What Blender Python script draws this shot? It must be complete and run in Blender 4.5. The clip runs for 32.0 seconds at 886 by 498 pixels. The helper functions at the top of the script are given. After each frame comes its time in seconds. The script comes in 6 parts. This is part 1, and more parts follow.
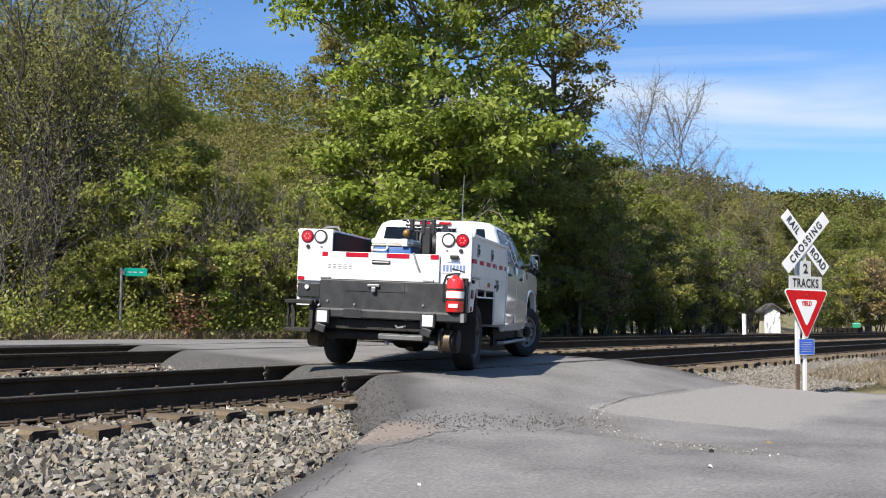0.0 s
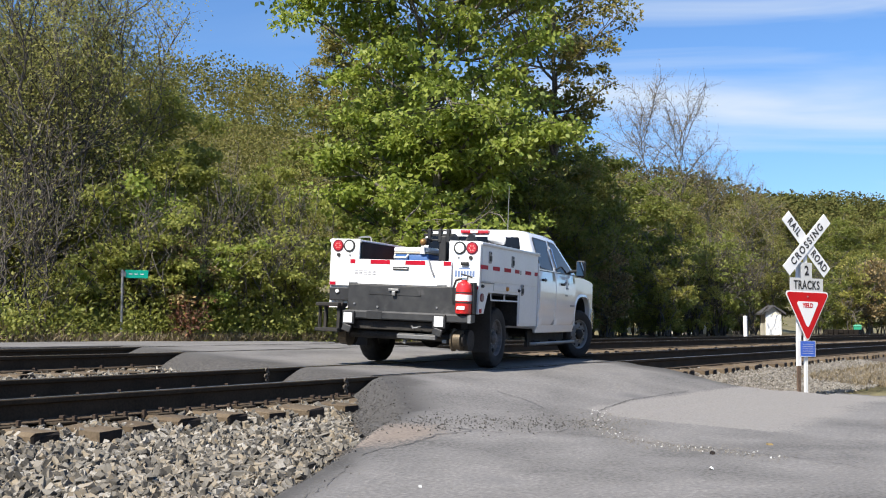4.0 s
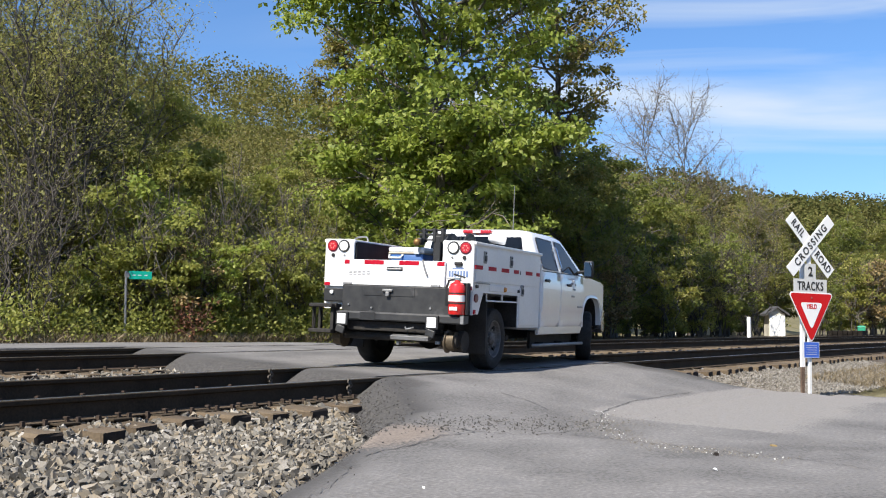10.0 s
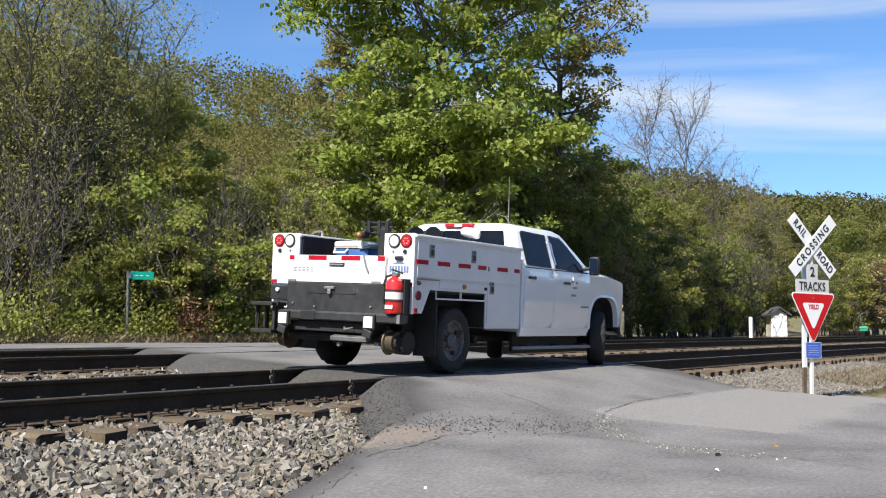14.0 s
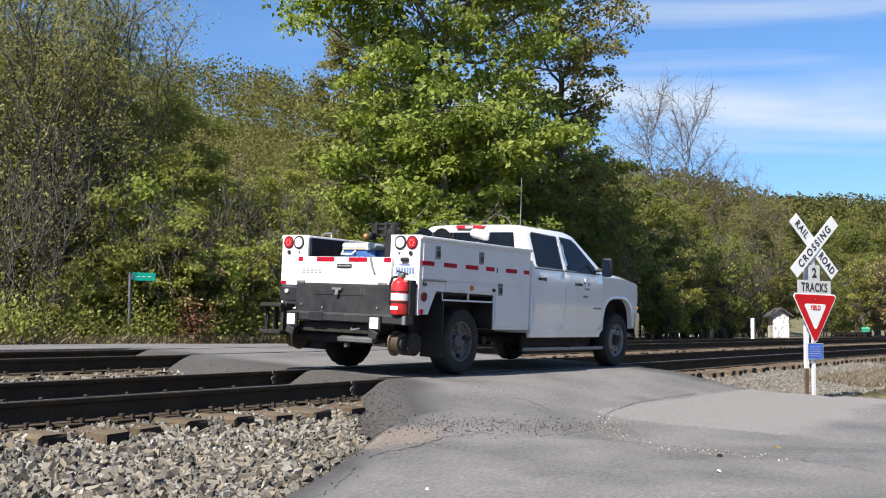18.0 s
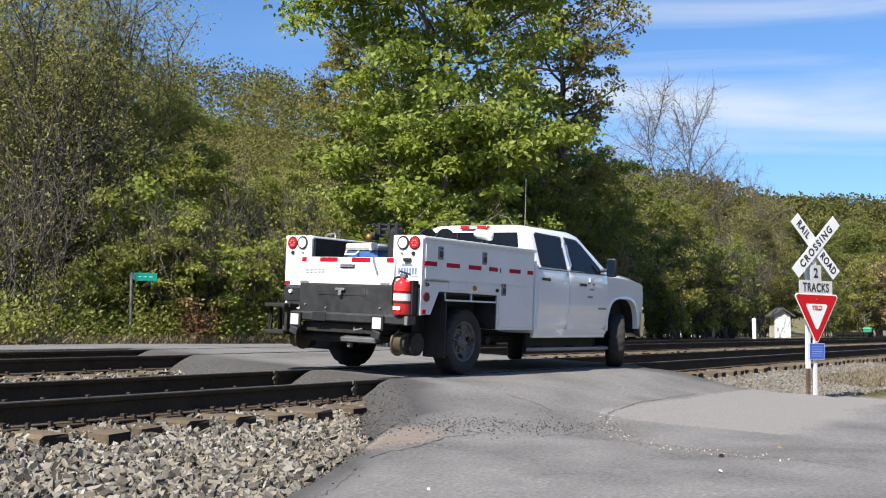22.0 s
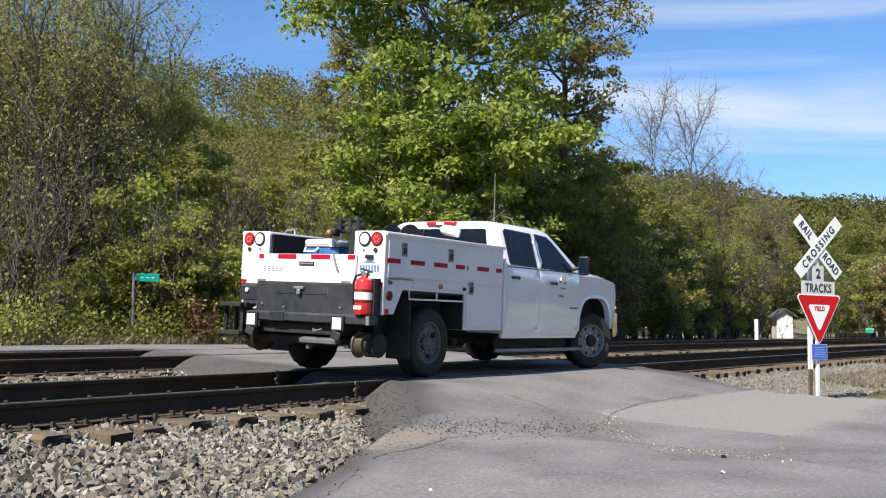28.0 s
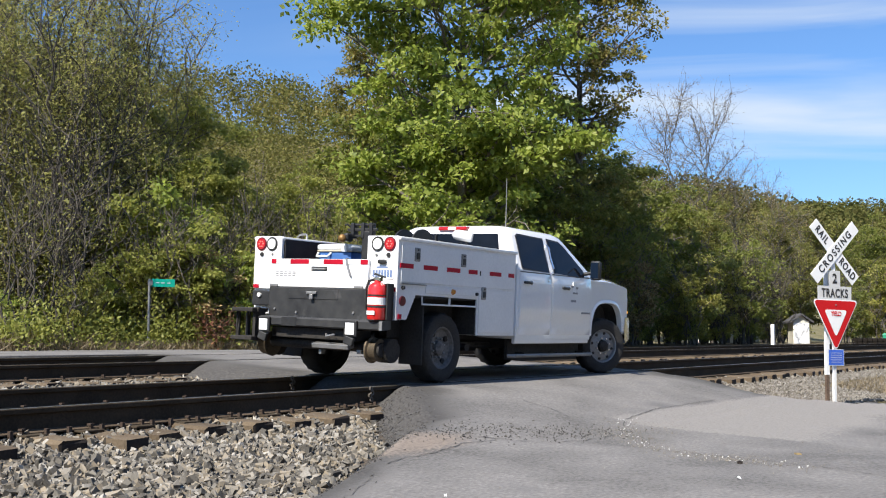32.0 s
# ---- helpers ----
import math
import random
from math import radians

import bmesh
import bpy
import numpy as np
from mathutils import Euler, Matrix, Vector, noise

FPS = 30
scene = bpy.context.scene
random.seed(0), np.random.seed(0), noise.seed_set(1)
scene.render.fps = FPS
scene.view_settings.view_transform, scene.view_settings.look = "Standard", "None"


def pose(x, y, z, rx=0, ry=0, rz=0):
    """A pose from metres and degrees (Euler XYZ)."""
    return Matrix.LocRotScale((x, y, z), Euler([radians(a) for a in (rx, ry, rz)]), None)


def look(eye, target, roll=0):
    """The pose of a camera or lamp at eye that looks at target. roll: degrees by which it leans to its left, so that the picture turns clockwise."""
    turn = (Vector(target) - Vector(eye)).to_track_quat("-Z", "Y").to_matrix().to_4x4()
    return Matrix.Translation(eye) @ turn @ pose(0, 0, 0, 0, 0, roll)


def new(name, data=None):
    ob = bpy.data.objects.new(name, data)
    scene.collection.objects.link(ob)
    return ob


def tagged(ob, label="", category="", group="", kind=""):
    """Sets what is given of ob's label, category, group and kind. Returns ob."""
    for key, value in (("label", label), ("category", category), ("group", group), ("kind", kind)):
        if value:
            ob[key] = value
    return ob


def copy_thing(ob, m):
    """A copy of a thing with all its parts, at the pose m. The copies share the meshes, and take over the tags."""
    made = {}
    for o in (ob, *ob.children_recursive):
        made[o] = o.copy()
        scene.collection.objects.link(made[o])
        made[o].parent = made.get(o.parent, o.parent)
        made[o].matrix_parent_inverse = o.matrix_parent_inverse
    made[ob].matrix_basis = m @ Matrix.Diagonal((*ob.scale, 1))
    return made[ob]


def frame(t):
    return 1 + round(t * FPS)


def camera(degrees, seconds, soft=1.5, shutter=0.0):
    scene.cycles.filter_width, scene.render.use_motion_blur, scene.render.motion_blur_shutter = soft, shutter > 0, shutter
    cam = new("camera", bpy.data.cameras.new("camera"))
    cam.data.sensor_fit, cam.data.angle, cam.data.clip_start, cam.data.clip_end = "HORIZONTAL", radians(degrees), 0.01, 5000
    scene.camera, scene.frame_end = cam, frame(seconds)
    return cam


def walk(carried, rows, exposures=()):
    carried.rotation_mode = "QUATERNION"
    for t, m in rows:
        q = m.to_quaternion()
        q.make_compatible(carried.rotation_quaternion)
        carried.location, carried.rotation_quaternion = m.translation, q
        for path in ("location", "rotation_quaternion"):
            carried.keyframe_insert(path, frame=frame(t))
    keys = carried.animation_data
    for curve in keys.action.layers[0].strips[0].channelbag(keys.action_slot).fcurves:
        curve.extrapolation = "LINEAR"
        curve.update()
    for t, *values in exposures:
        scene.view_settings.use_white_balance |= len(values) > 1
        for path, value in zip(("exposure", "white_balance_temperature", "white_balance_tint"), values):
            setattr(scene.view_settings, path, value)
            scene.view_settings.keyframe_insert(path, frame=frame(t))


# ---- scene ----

# ---- camera: on a tripod at the roadside, panning very slowly ----
EYE = (0.0, -7.643, 0.476)
CAM_ROWS = [
    (0, 4.128, 31.979),
    (0.5, 4.158, 31.949),
    (1.5, 4.182, 31.964),
    (2.5, 4.212, 31.986),
    (3.5, 4.220, 32.013),
    (5.5, 4.265, 32.082),
    (7, 4.265, 32.116),
    (8.5, 4.265, 32.161),
    (10, 4.287, 32.208),
    (11.5, 4.310, 32.238),
    (13, 4.310, 32.283),
    (14.5, 4.310, 32.310),
    (16.5, 4.358, 32.357),
    (18, 4.358, 32.390),
    (19.5, 4.358, 32.420),
    (21, 4.358, 32.435),
    (22.5, 4.372, 32.483),
    (24, 4.402, 32.520),
    (25.5, 4.402, 32.527),
    (27.5, 4.402, 32.572),
    (29, 4.402, 32.587),
    (30, 4.402, 32.618),
    (31, 4.402, 32.618),
    (31.5, 4.584, 33.076),
    (32, 4.677, 33.349),
]
cam = camera(44.39, 32.0, soft=1.1)
walk(cam, [(t, pose(*EYE, 90 + tilt, 0, turn - 90)) for t, tilt, turn in CAM_ROWS])

# ---- light: clear autumn day with thin high cloud, sun behind and to the side ----
SUN_ELEV, SUN_TO = radians(47.5), Vector((-0.999, 0.04, 0.0)).normalized()
world = bpy.data.worlds.new("world")
scene.world = world
world.use_nodes = True


def build_sky():
    nt = world.node_tree
    nt.nodes.clear()
    n, l = nt.nodes.new, nt.links.new
    out, bg = n("ShaderNodeOutputWorld"), n("ShaderNodeBackground")
    sky = n("ShaderNodeTexSky")
    sky.sky_type, sky.sun_disc = "NISHITA", False
    sky.sun_elevation = SUN_ELEV
    sky.sun_rotation = math.atan2(SUN_TO.x, SUN_TO.y)
    sky.air_density, sky.dust_density, sky.ozone_density = 1.0, 0.6, 2.5
    tc, mp = n("ShaderNodeTexCoord"), n("ShaderNodeMapping")
    mp.inputs["Rotation"].default_value = (0.0, 0.0, radians(-20))
    mp.inputs["Scale"].default_value = (1.6, 1.8, 13.0)
    l(tc.outputs["Generated"], mp.inputs["Vector"])
    nz = n("ShaderNodeTexNoise")
    nz.inputs["Scale"].default_value, nz.inputs["Detail"].default_value = 1.0, 6.0
    nz.inputs["Roughness"].default_value, nz.inputs["Distortion"].default_value = 0.5, 0.7
    l(mp.outputs["Vector"], nz.inputs["Vector"])
    ramp = n("ShaderNodeMapRange")
    ramp.inputs["From Min"].default_value, ramp.inputs["From Max"].default_value = 0.40, 0.68
    ramp.inputs["To Min"].default_value, ramp.inputs["To Max"].default_value = 0.0, 0.92
    l(nz.outputs["Fac"], ramp.inputs["Value"])
    # the thin cloud lies low over the hills and clears overhead
    sep, low = n("ShaderNodeSeparateXYZ"), n("ShaderNodeMapRange")
    low.interpolation_type = "SMOOTHSTEP"
    low.inputs["From Min"].default_value, low.inputs["From Max"].default_value = 0.24, 0.62
    low.inputs["To Min"].default_value, low.inputs["To Max"].default_value = 1.0, 0.12
    l(tc.outputs["Generated"], sep.inputs["Vector"])
    l(sep.outputs["Z"], low.inputs["Value"])
    thin = n("ShaderNodeMath")
    thin.operation = "MULTIPLY"
    side, bank = n("ShaderNodeVectorMath"), n("ShaderNodeMapRange")
    side.operation = "DOT_PRODUCT"
    side.inputs[1].default_value = (0.80, -0.60, 0.0)
    l(tc.outputs["Generated"], side.inputs[0])
    bank.interpolation_type = "SMOOTHSTEP"
    bank.inputs["From Min"].default_value, bank.inputs["From Max"].default_value = 0.15, 0.42
    bank.inputs["To Min"].default_value, bank.inputs["To Max"].default_value = 0.06, 1.0
    l(side.outputs["Value"], bank.inputs["Value"])
    patchy = n("ShaderNodeMath")
    patchy.operation = "MULTIPLY"
    l(ramp.outputs["Result"], patchy.inputs[0])
    l(bank.outputs["Result"], patchy.inputs[1])
    l(patchy.outputs[0], thin.inputs[0])
    l(low.outputs["Result"], thin.inputs[1])
    hue = n("ShaderNodeMix")
    hue.data_type, hue.blend_type = "RGBA", "MULTIPLY"
    hue.inputs["Factor"].default_value = 1.0
    hue.inputs["B"].default_value = (1.32, 1.80, 2.38, 1)
    l(sky.outputs["Color"], hue.inputs["A"])
    mix = n("ShaderNodeMix")
    mix.data_type = "RGBA"
    mix.inputs["B"].default_value = (11.0, 12.2, 13.6, 1)
    l(thin.outputs[0], mix.inputs["Factor"])
    l(hue.outputs["Result"], mix.inputs["A"])
    l(mix.outputs["Result"], bg.inputs["Color"])
    bg.inputs["Strength"].default_value = 0.042
    l(bg.outputs["Background"], out.inputs["Surface"])


build_sky()
sun = new("sun", bpy.data.lights.new("sun", "SUN"))
sun.data.energy, sun.data.angle, sun.data.color = 5.0, radians(0.53), (1.0, 0.94, 0.84)
SUN_DIR = SUN_TO * math.cos(SUN_ELEV) + Vector((0, 0, math.sin(SUN_ELEV)))
sun.matrix_world = look(SUN_DIR * 60, (0, 0, 0))
scene.view_settings.exposure = 0.78

# ---- materials ----
def mat(name, colors, rough=0.7, metal=0.0, scale=4.0, fine=60.0, bump=0.0, island=False, obrand=0.0, translucent=0.0, coat=0.0,
        stain=None, emit=0.0, spec=0.5, coarse_bump=0.0, worn=()):
    """A procedural surface: two scales of noise run over a ramp of colours, with fine relief."""
    m = bpy.data.materials.new(name)
    m.use_nodes = True
    nt = m.node_tree
    n, l = nt.nodes.new, nt.links.new
    b = nt.nodes["Principled BSDF"]
    b.inputs["Roughness"].default_value, b.inputs["Metallic"].default_value = rough, metal
    b.inputs["Specular IOR Level"].default_value = spec
    b.inputs["Coat Weight"].default_value = coat
    tc = n("ShaderNodeTexCoord")
    geo = n("ShaderNodeNewGeometry")
    big, small = n("ShaderNodeTexNoise"), n("ShaderNodeTexNoise")
    for tex, sc, det in ((big, scale, 4.0), (small, fine, 5.0)):
        tex.inputs["Scale"].default_value, tex.inputs["Detail"].default_value = sc, det
        l(tc.outputs["Object"], tex.inputs["Vector"])
    mx = n("ShaderNodeMath")
    mx.operation = "ADD"
    l(big.outputs["Fac"], mx.inputs[0])
    l(small.outputs["Fac"], mx.inputs[1])
    half = n("ShaderNodeMapRange")
    half.inputs["From Min"].default_value, half.inputs["From Max"].default_value = 0.7, 1.3
    l(mx.outputs[0], half.inputs["Value"])
    fac = half.outputs["Result"]
    if island or obrand:
        src = geo.outputs["Random Per Island"] if island else n("ShaderNodeObjectInfo").outputs["Random"]
        w = n("ShaderNodeMix")
        w.inputs["Factor"].default_value = float(island) * 0.8 if island else obrand
        l(fac, w.inputs["A"])
        l(src, w.inputs["B"])
        fac = w.outputs["Result"]
    ramp = n("ShaderNodeValToRGB")
    els = ramp.color_ramp.elements
    while len(els) < len(colors):
        els.new(0.5)
    for i, c in enumerate(colors):
        els[i].position = i / max(1, len(colors) - 1)
        els[i].color = (*c, 1)
    l(fac, ramp.inputs["Fac"])
    col = ramp.outputs["Color"]
    if stain:
        st = n("ShaderNodeTexNoise")
        st.inputs["Scale"].default_value, st.inputs["Detail"].default_value = stain[1], 6.0
        l(tc.outputs["Object"], st.inputs["Vector"])
        sr = n("ShaderNodeMapRange")
        sr.inputs["From Min"].default_value, sr.inputs["From Max"].default_value = stain[2], stain[2] + 0.15
        l(st.outputs["Fac"], sr.inputs["Value"])
        sm = n("ShaderNodeMix")
        sm.data_type = "RGBA"
        sm.inputs["B"].default_value = (*stain[0], 1)
        l(sr.outputs["Result"], sm.inputs["Factor"])
        l(col, sm.inputs["A"])
        col = sm.outputs["Result"]
    for attr, dark, pale in worn:  # where a wear mask is strong, the ragged patch shows its own colours
        at, ra, cr = n("ShaderNodeAttribute"), n("ShaderNodeMapRange"), n("ShaderNodeValToRGB")
        at.attribute_name = attr
        rag = n("ShaderNodeMath")
        rag.operation = "ADD"
        l(at.outputs["Fac"], rag.inputs[0])
        l(mx.outputs[0], rag.inputs[1])
        ra.inputs["From Min"].default_value, ra.inputs["From Max"].default_value = 1.36, 1.72
        l(rag.outputs[0], ra.inputs["Value"])
        cr.color_ramp.elements[0].color, cr.color_ramp.elements[1].color = (*dark, 1), (*pale, 1)
        cr.color_ramp.elements[0].position, cr.color_ramp.elements[1].position = 0.3, 0.7
        l(small.outputs["Fac"], cr.inputs["Fac"])
        wm = n("ShaderNodeMix")
        wm.data_type = "RGBA"
        l(ra.outputs["Result"], wm.inputs["Factor"])
        l(col, wm.inputs["A"])
        l(cr.outputs["Color"], wm.inputs["B"])
        col = wm.outputs["Result"]
    l(col, b.inputs["Base Color"])
    if emit:
        l(col, b.inputs["Emission Color"])
        b.inputs["Emission Strength"].default_value = emit
    if bump or coarse_bump:
        bp = n("ShaderNodeBump")
        bp.inputs["Strength"].default_value = max(bump, coarse_bump)
        bp.inputs["Distance"].default_value = 0.01 if bump else 0.05
        l((small if bump else big).outputs["Fac"], bp.inputs["Height"])
        l(bp.outputs["Normal"], b.inputs["Normal"])
    if translucent:
        tr, ms = n("ShaderNodeBsdfTranslucent"), n("ShaderNodeMixShader")
        l(col, tr.inputs["Color"])
        ms.inputs["Fac"].default_value = translucent
        l(b.outputs["BSDF"], ms.inputs[1])
        l(tr.outputs["BSDF"], ms.inputs[2])
        l(ms.outputs["Shader"], nt.nodes["Material Output"].inputs["Surface"])
    return m


M_GROUND = mat("grass_ground", [(0.08, 0.08, 0.03), (0.15, 0.13, 0.06), (0.24, 0.195, 0.10)], 0.95, scale=0.6, fine=18, bump=0.6)
M_ASPHALT = mat("worn_asphalt", [(0.080, 0.075, 0.070), (0.133, 0.126, 0.119), (0.174, 0.164, 0.155), (0.24, 0.226, 0.212)], 0.9, scale=0.9, fine=34, bump=0.7,
                stain=((0.115, 0.11, 0.108), 0.9, 0.60),
                worn=(("crumbled", (0.032, 0.029, 0.027), (0.088, 0.082, 0.075)), ("earthy", (0.16, 0.128, 0.104), (0.24, 0.198, 0.162)), ("resurfaced", (0.182, 0.168, 0.155), (0.252, 0.236, 0.218))))
M_BED = mat("ballast_fines", [(0.045, 0.034, 0.024), (0.105, 0.082, 0.058)], 0.95, scale=3, fine=40, bump=0.8)
M_STONE = mat("ballast_stone", [(0.022, 0.019, 0.016), (0.065, 0.058, 0.047), (0.125, 0.112, 0.092), (0.175, 0.16, 0.135), (0.23, 0.185, 0.125), (0.26, 0.24, 0.21), (0.46, 0.43, 0.37)], 0.85, scale=8, fine=90, bump=0.08, island=True)
M_RAIL = mat("rusty_rail", [(0.030, 0.024, 0.016), (0.064, 0.048, 0.032)], 0.85, 0.0, scale=3, fine=50, bump=0.2, spec=0.2)
M_RAILFOOT = mat("brown_rail_foot", [(0.05, 0.036, 0.024), (0.115, 0.085, 0.058)], 0.9, scale=4, fine=40, bump=0.3, spec=0.2)
M_RAILTOP = mat("polished_rail_head", [(0.30, 0.29, 0.28), (0.42, 0.41, 0.40)], 0.35, 0.9, scale=3, fine=40)
M_TIE = mat("weathered_tie", [(0.055, 0.038, 0.022), (0.105, 0.075, 0.045), (0.16, 0.12, 0.076)], 0.92, scale=5, fine=45, bump=0.6, obrand=0.4)
# near-black because the shade on the tie ends is put into the colour
M_TIEEND = mat("shaded_tie_end_grain", [(0.008, 0.006, 0.005), (0.028, 0.019, 0.014)], 0.9, scale=8, fine=60, bump=0.5)
M_BARK = mat("grey_bark", [(0.06, 0.051, 0.041), (0.13, 0.113, 0.093), (0.20, 0.178, 0.15)], 0.95, scale=3, fine=30, bump=0.7)
M_LEAF_GREEN = mat("green_leaves", [(0.16, 0.21, 0.04), (0.255, 0.325, 0.056), (0.345, 0.40, 0.078), (0.45, 0.48, 0.14)], 0.55, scale=0.35, fine=3, island=True, translucent=0.56)
M_LEAF_OLIVE = mat("olive_leaves", [(0.19, 0.205, 0.045), (0.30, 0.305, 0.068), (0.40, 0.385, 0.095), (0.48, 0.42, 0.15)], 0.6, scale=0.35, fine=3, island=True, translucent=0.56)
M_LEAF_YELLOW = mat("yellowing_leaves", [(0.22, 0.25, 0.055), (0.33, 0.35, 0.08), (0.44, 0.425, 0.13)], 0.6, scale=0.4, fine=3, island=True, translucent=0.56)
M_LEAF_FADED = mat("fading_tree_leaves", [(0.13, 0.145, 0.036), (0.21, 0.21, 0.052), (0.30, 0.26, 0.07), (0.38, 0.28, 0.10)], 0.6, scale=0.35, fine=3, island=True, translucent=0.5)
M_LEAF_BROWN = mat("autumn_leaves", [(0.15, 0.12, 0.045), (0.25, 0.19, 0.075), (0.35, 0.25, 0.11), (0.42, 0.31, 0.15)], 0.7, scale=0.3, fine=3, island=True, translucent=0.25)
M_LEAF_DARK = mat("shaded_leaves", [(0.12, 0.148, 0.034), (0.205, 0.235, 0.05), (0.295, 0.30, 0.072)], 0.6, scale=0.35, fine=3, island=True, translucent=0.56)
M_FAR = mat("far_canopy", [(0.05, 0.062, 0.018), (0.082, 0.09, 0.026), (0.12, 0.112, 0.036), (0.15, 0.112, 0.052)], 0.9, scale=0.045, fine=0.35, island=0.5, translucent=0.2, spec=0.1)
M_SLOPE = mat("slope_canopy", [(0.085, 0.092, 0.028), (0.135, 0.138, 0.04), (0.185, 0.17, 0.052), (0.22, 0.165, 0.075)], 0.9, scale=0.12, fine=0.7, island=0.55, translucent=0.3, spec=0.1)
M_BLACK = mat("black_steel", [(0.014, 0.014, 0.015), (0.03, 0.03, 0.03)], 0.55, 0.2, scale=6, fine=60, bump=0.1)
M_RUBBER = mat("dusty_tyre_rubber", [(0.012, 0.0115, 0.011), (0.032, 0.030, 0.028)], 0.85, scale=6, fine=50, bump=0.2)
M_LEAF_DULL = mat("dull_autumn_leaves", [(0.12, 0.14, 0.034), (0.20, 0.215, 0.05), (0.27, 0.26, 0.068), (0.30, 0.25, 0.095)], 0.65, scale=0.35, fine=3, island=True, translucent=0.56)
M_CAR = mat("white_truck_paint", [(0.78, 0.78, 0.775), (0.83, 0.83, 0.825)], 0.22, scale=1.5, fine=25, coat=1.0, stain=((0.62, 0.60, 0.56), 1.2, 0.66))
M_BODY = mat("white_utility_body_paint", [(0.67, 0.67, 0.665), (0.76, 0.76, 0.75)], 0.4, scale=2.0, fine=30, coat=0.2, stain=((0.50, 0.48, 0.45), 2.0, 0.66))
M_BEDLINER = mat("black_bed_lining", [(0.010, 0.010, 0.011), (0.028, 0.027, 0.027)], 0.8, scale=5, fine=60, bump=0.3)
M_DARKPANEL = mat("scuffed_black_panel", [(0.018, 0.018, 0.019), (0.034, 0.034, 0.034), (0.05, 0.049, 0.047)], 0.5, 0.2, scale=1.2, fine=9, bump=0.04, stain=((0.115, 0.11, 0.105), 3.5, 0.64))
M_CHASSIS = mat("grimy_chassis", [(0.012, 0.011, 0.010), (0.04, 0.035, 0.03)], 0.8, 0.2, scale=5, fine=40, bump=0.3)
M_GLASS = mat("tinted_glass", [(0.006, 0.008, 0.012), (0.010, 0.013, 0.020)], 0.04, scale=1, fine=5, spec=0.12)
M_CHROME = mat("chrome", [(0.60, 0.60, 0.61), (0.72, 0.72, 0.73)], 0.2, 1.0, scale=4, fine=40)
M_STEEL = mat("galvanised_steel", [(0.20, 0.20, 0.195), (0.32, 0.315, 0.31)], 0.5, 0.6, scale=6, fine=50)
M_RIM = mat("painted_steel_wheel", [(0.20, 0.20, 0.20), (0.30, 0.30, 0.29)], 0.55, 0.4, scale=8, fine=50, stain=((0.16, 0.14, 0.12), 6.0, 0.6))
M_DIRTYRIM = mat("grimy_steel_wheel", [(0.075, 0.072, 0.07), (0.14, 0.135, 0.13), (0.19, 0.185, 0.18)], 0.7, 0.2, scale=9, fine=40, stain=((0.05, 0.043, 0.036), 7.0, 0.55))
M_BRASS = mat("worn_steel_tread", [(0.06, 0.045, 0.028), (0.15, 0.115, 0.075)], 0.5, 0.5, scale=8, fine=60)
M_REDLENS = mat("red_lens", [(0.36, 0.006, 0.014), (0.50, 0.016, 0.026)], 0.18, scale=20, fine=120, coat=0.6)
M_BEAD = mat("pale_red_lamp_bead", [(0.62, 0.16, 0.14), (0.74, 0.26, 0.22)], 0.2, scale=20, fine=120, coat=0.5)
M_AMBER = mat("amber_lens", [(0.85, 0.35, 0.03), (0.95, 0.45, 0.06)], 0.2, scale=20, fine=120, coat=0.5, emit=0.8)
M_CLEARLENS = mat("clear_lens", [(0.62, 0.62, 0.60), (0.75, 0.75, 0.73)], 0.12, scale=20, fine=140, coat=0.8)
M_REDTAPE = mat("red_reflective_tape", [(0.32, 0.004, 0.018), (0.42, 0.008, 0.025)], 0.5, scale=8, fine=90, spec=0.15)
M_WHITETAPE = mat("white_reflective_tape", [(0.72, 0.72, 0.70), (0.80, 0.80, 0.78)], 0.4, scale=8, fine=90)
M_REDPAINT = mat("red_cylinder_paint", [(0.52, 0.012, 0.012), (0.66, 0.03, 0.025)], 0.25, scale=6, fine=50, coat=0.6)
M_BLUE = mat("blue_cooler_plastic", [(0.025, 0.085, 0.24), (0.04, 0.12, 0.32)], 0.45, scale=5, fine=50)
M_COOLERLID = mat("white_cooler_plastic", [(0.62, 0.63, 0.62), (0.72, 0.73, 0.72)], 0.45, scale=5, fine=50)
M_LIDRIM = mat("tan_cooler_rim", [(0.42, 0.36, 0.27), (0.52, 0.46, 0.36)], 0.5, scale=5, fine=50)
M_ORANGE = mat("orange_plastic", [(0.62, 0.11, 0.02), (0.75, 0.17, 0.03)], 0.45, scale=5, fine=50)
M_BROWN = mat("bronze_casting", [(0.20, 0.10, 0.03), (0.34, 0.20, 0.07)], 0.5, 0.5, scale=12, fine=70)
M_INK = mat("grey_lettering", [(0.16, 0.16, 0.17), (0.24, 0.24, 0.25)], 0.6, scale=8, fine=60)
M_PLATEBLUE = mat("blue_plate_lettering", [(0.12, 0.18, 0.32), (0.18, 0.24, 0.40)], 0.5, scale=8, fine=60)
M_SIGNWHITE = mat("white_sign_sheeting", [(0.74, 0.74, 0.73), (0.80, 0.80, 0.79)], 0.4, scale=4, fine=60, stain=((0.55, 0.54, 0.50), 5.0, 0.68))
M_SIGNGREY = mat("dull_sign_plate", [(0.50, 0.50, 0.49), (0.60, 0.60, 0.58)], 0.5, scale=4, fine=60)
M_SIGNRED = mat("red_sign_sheeting", [(0.44, 0.008, 0.012), (0.52, 0.014, 0.016)], 0.6, scale=4, fine=60, spec=0.2)
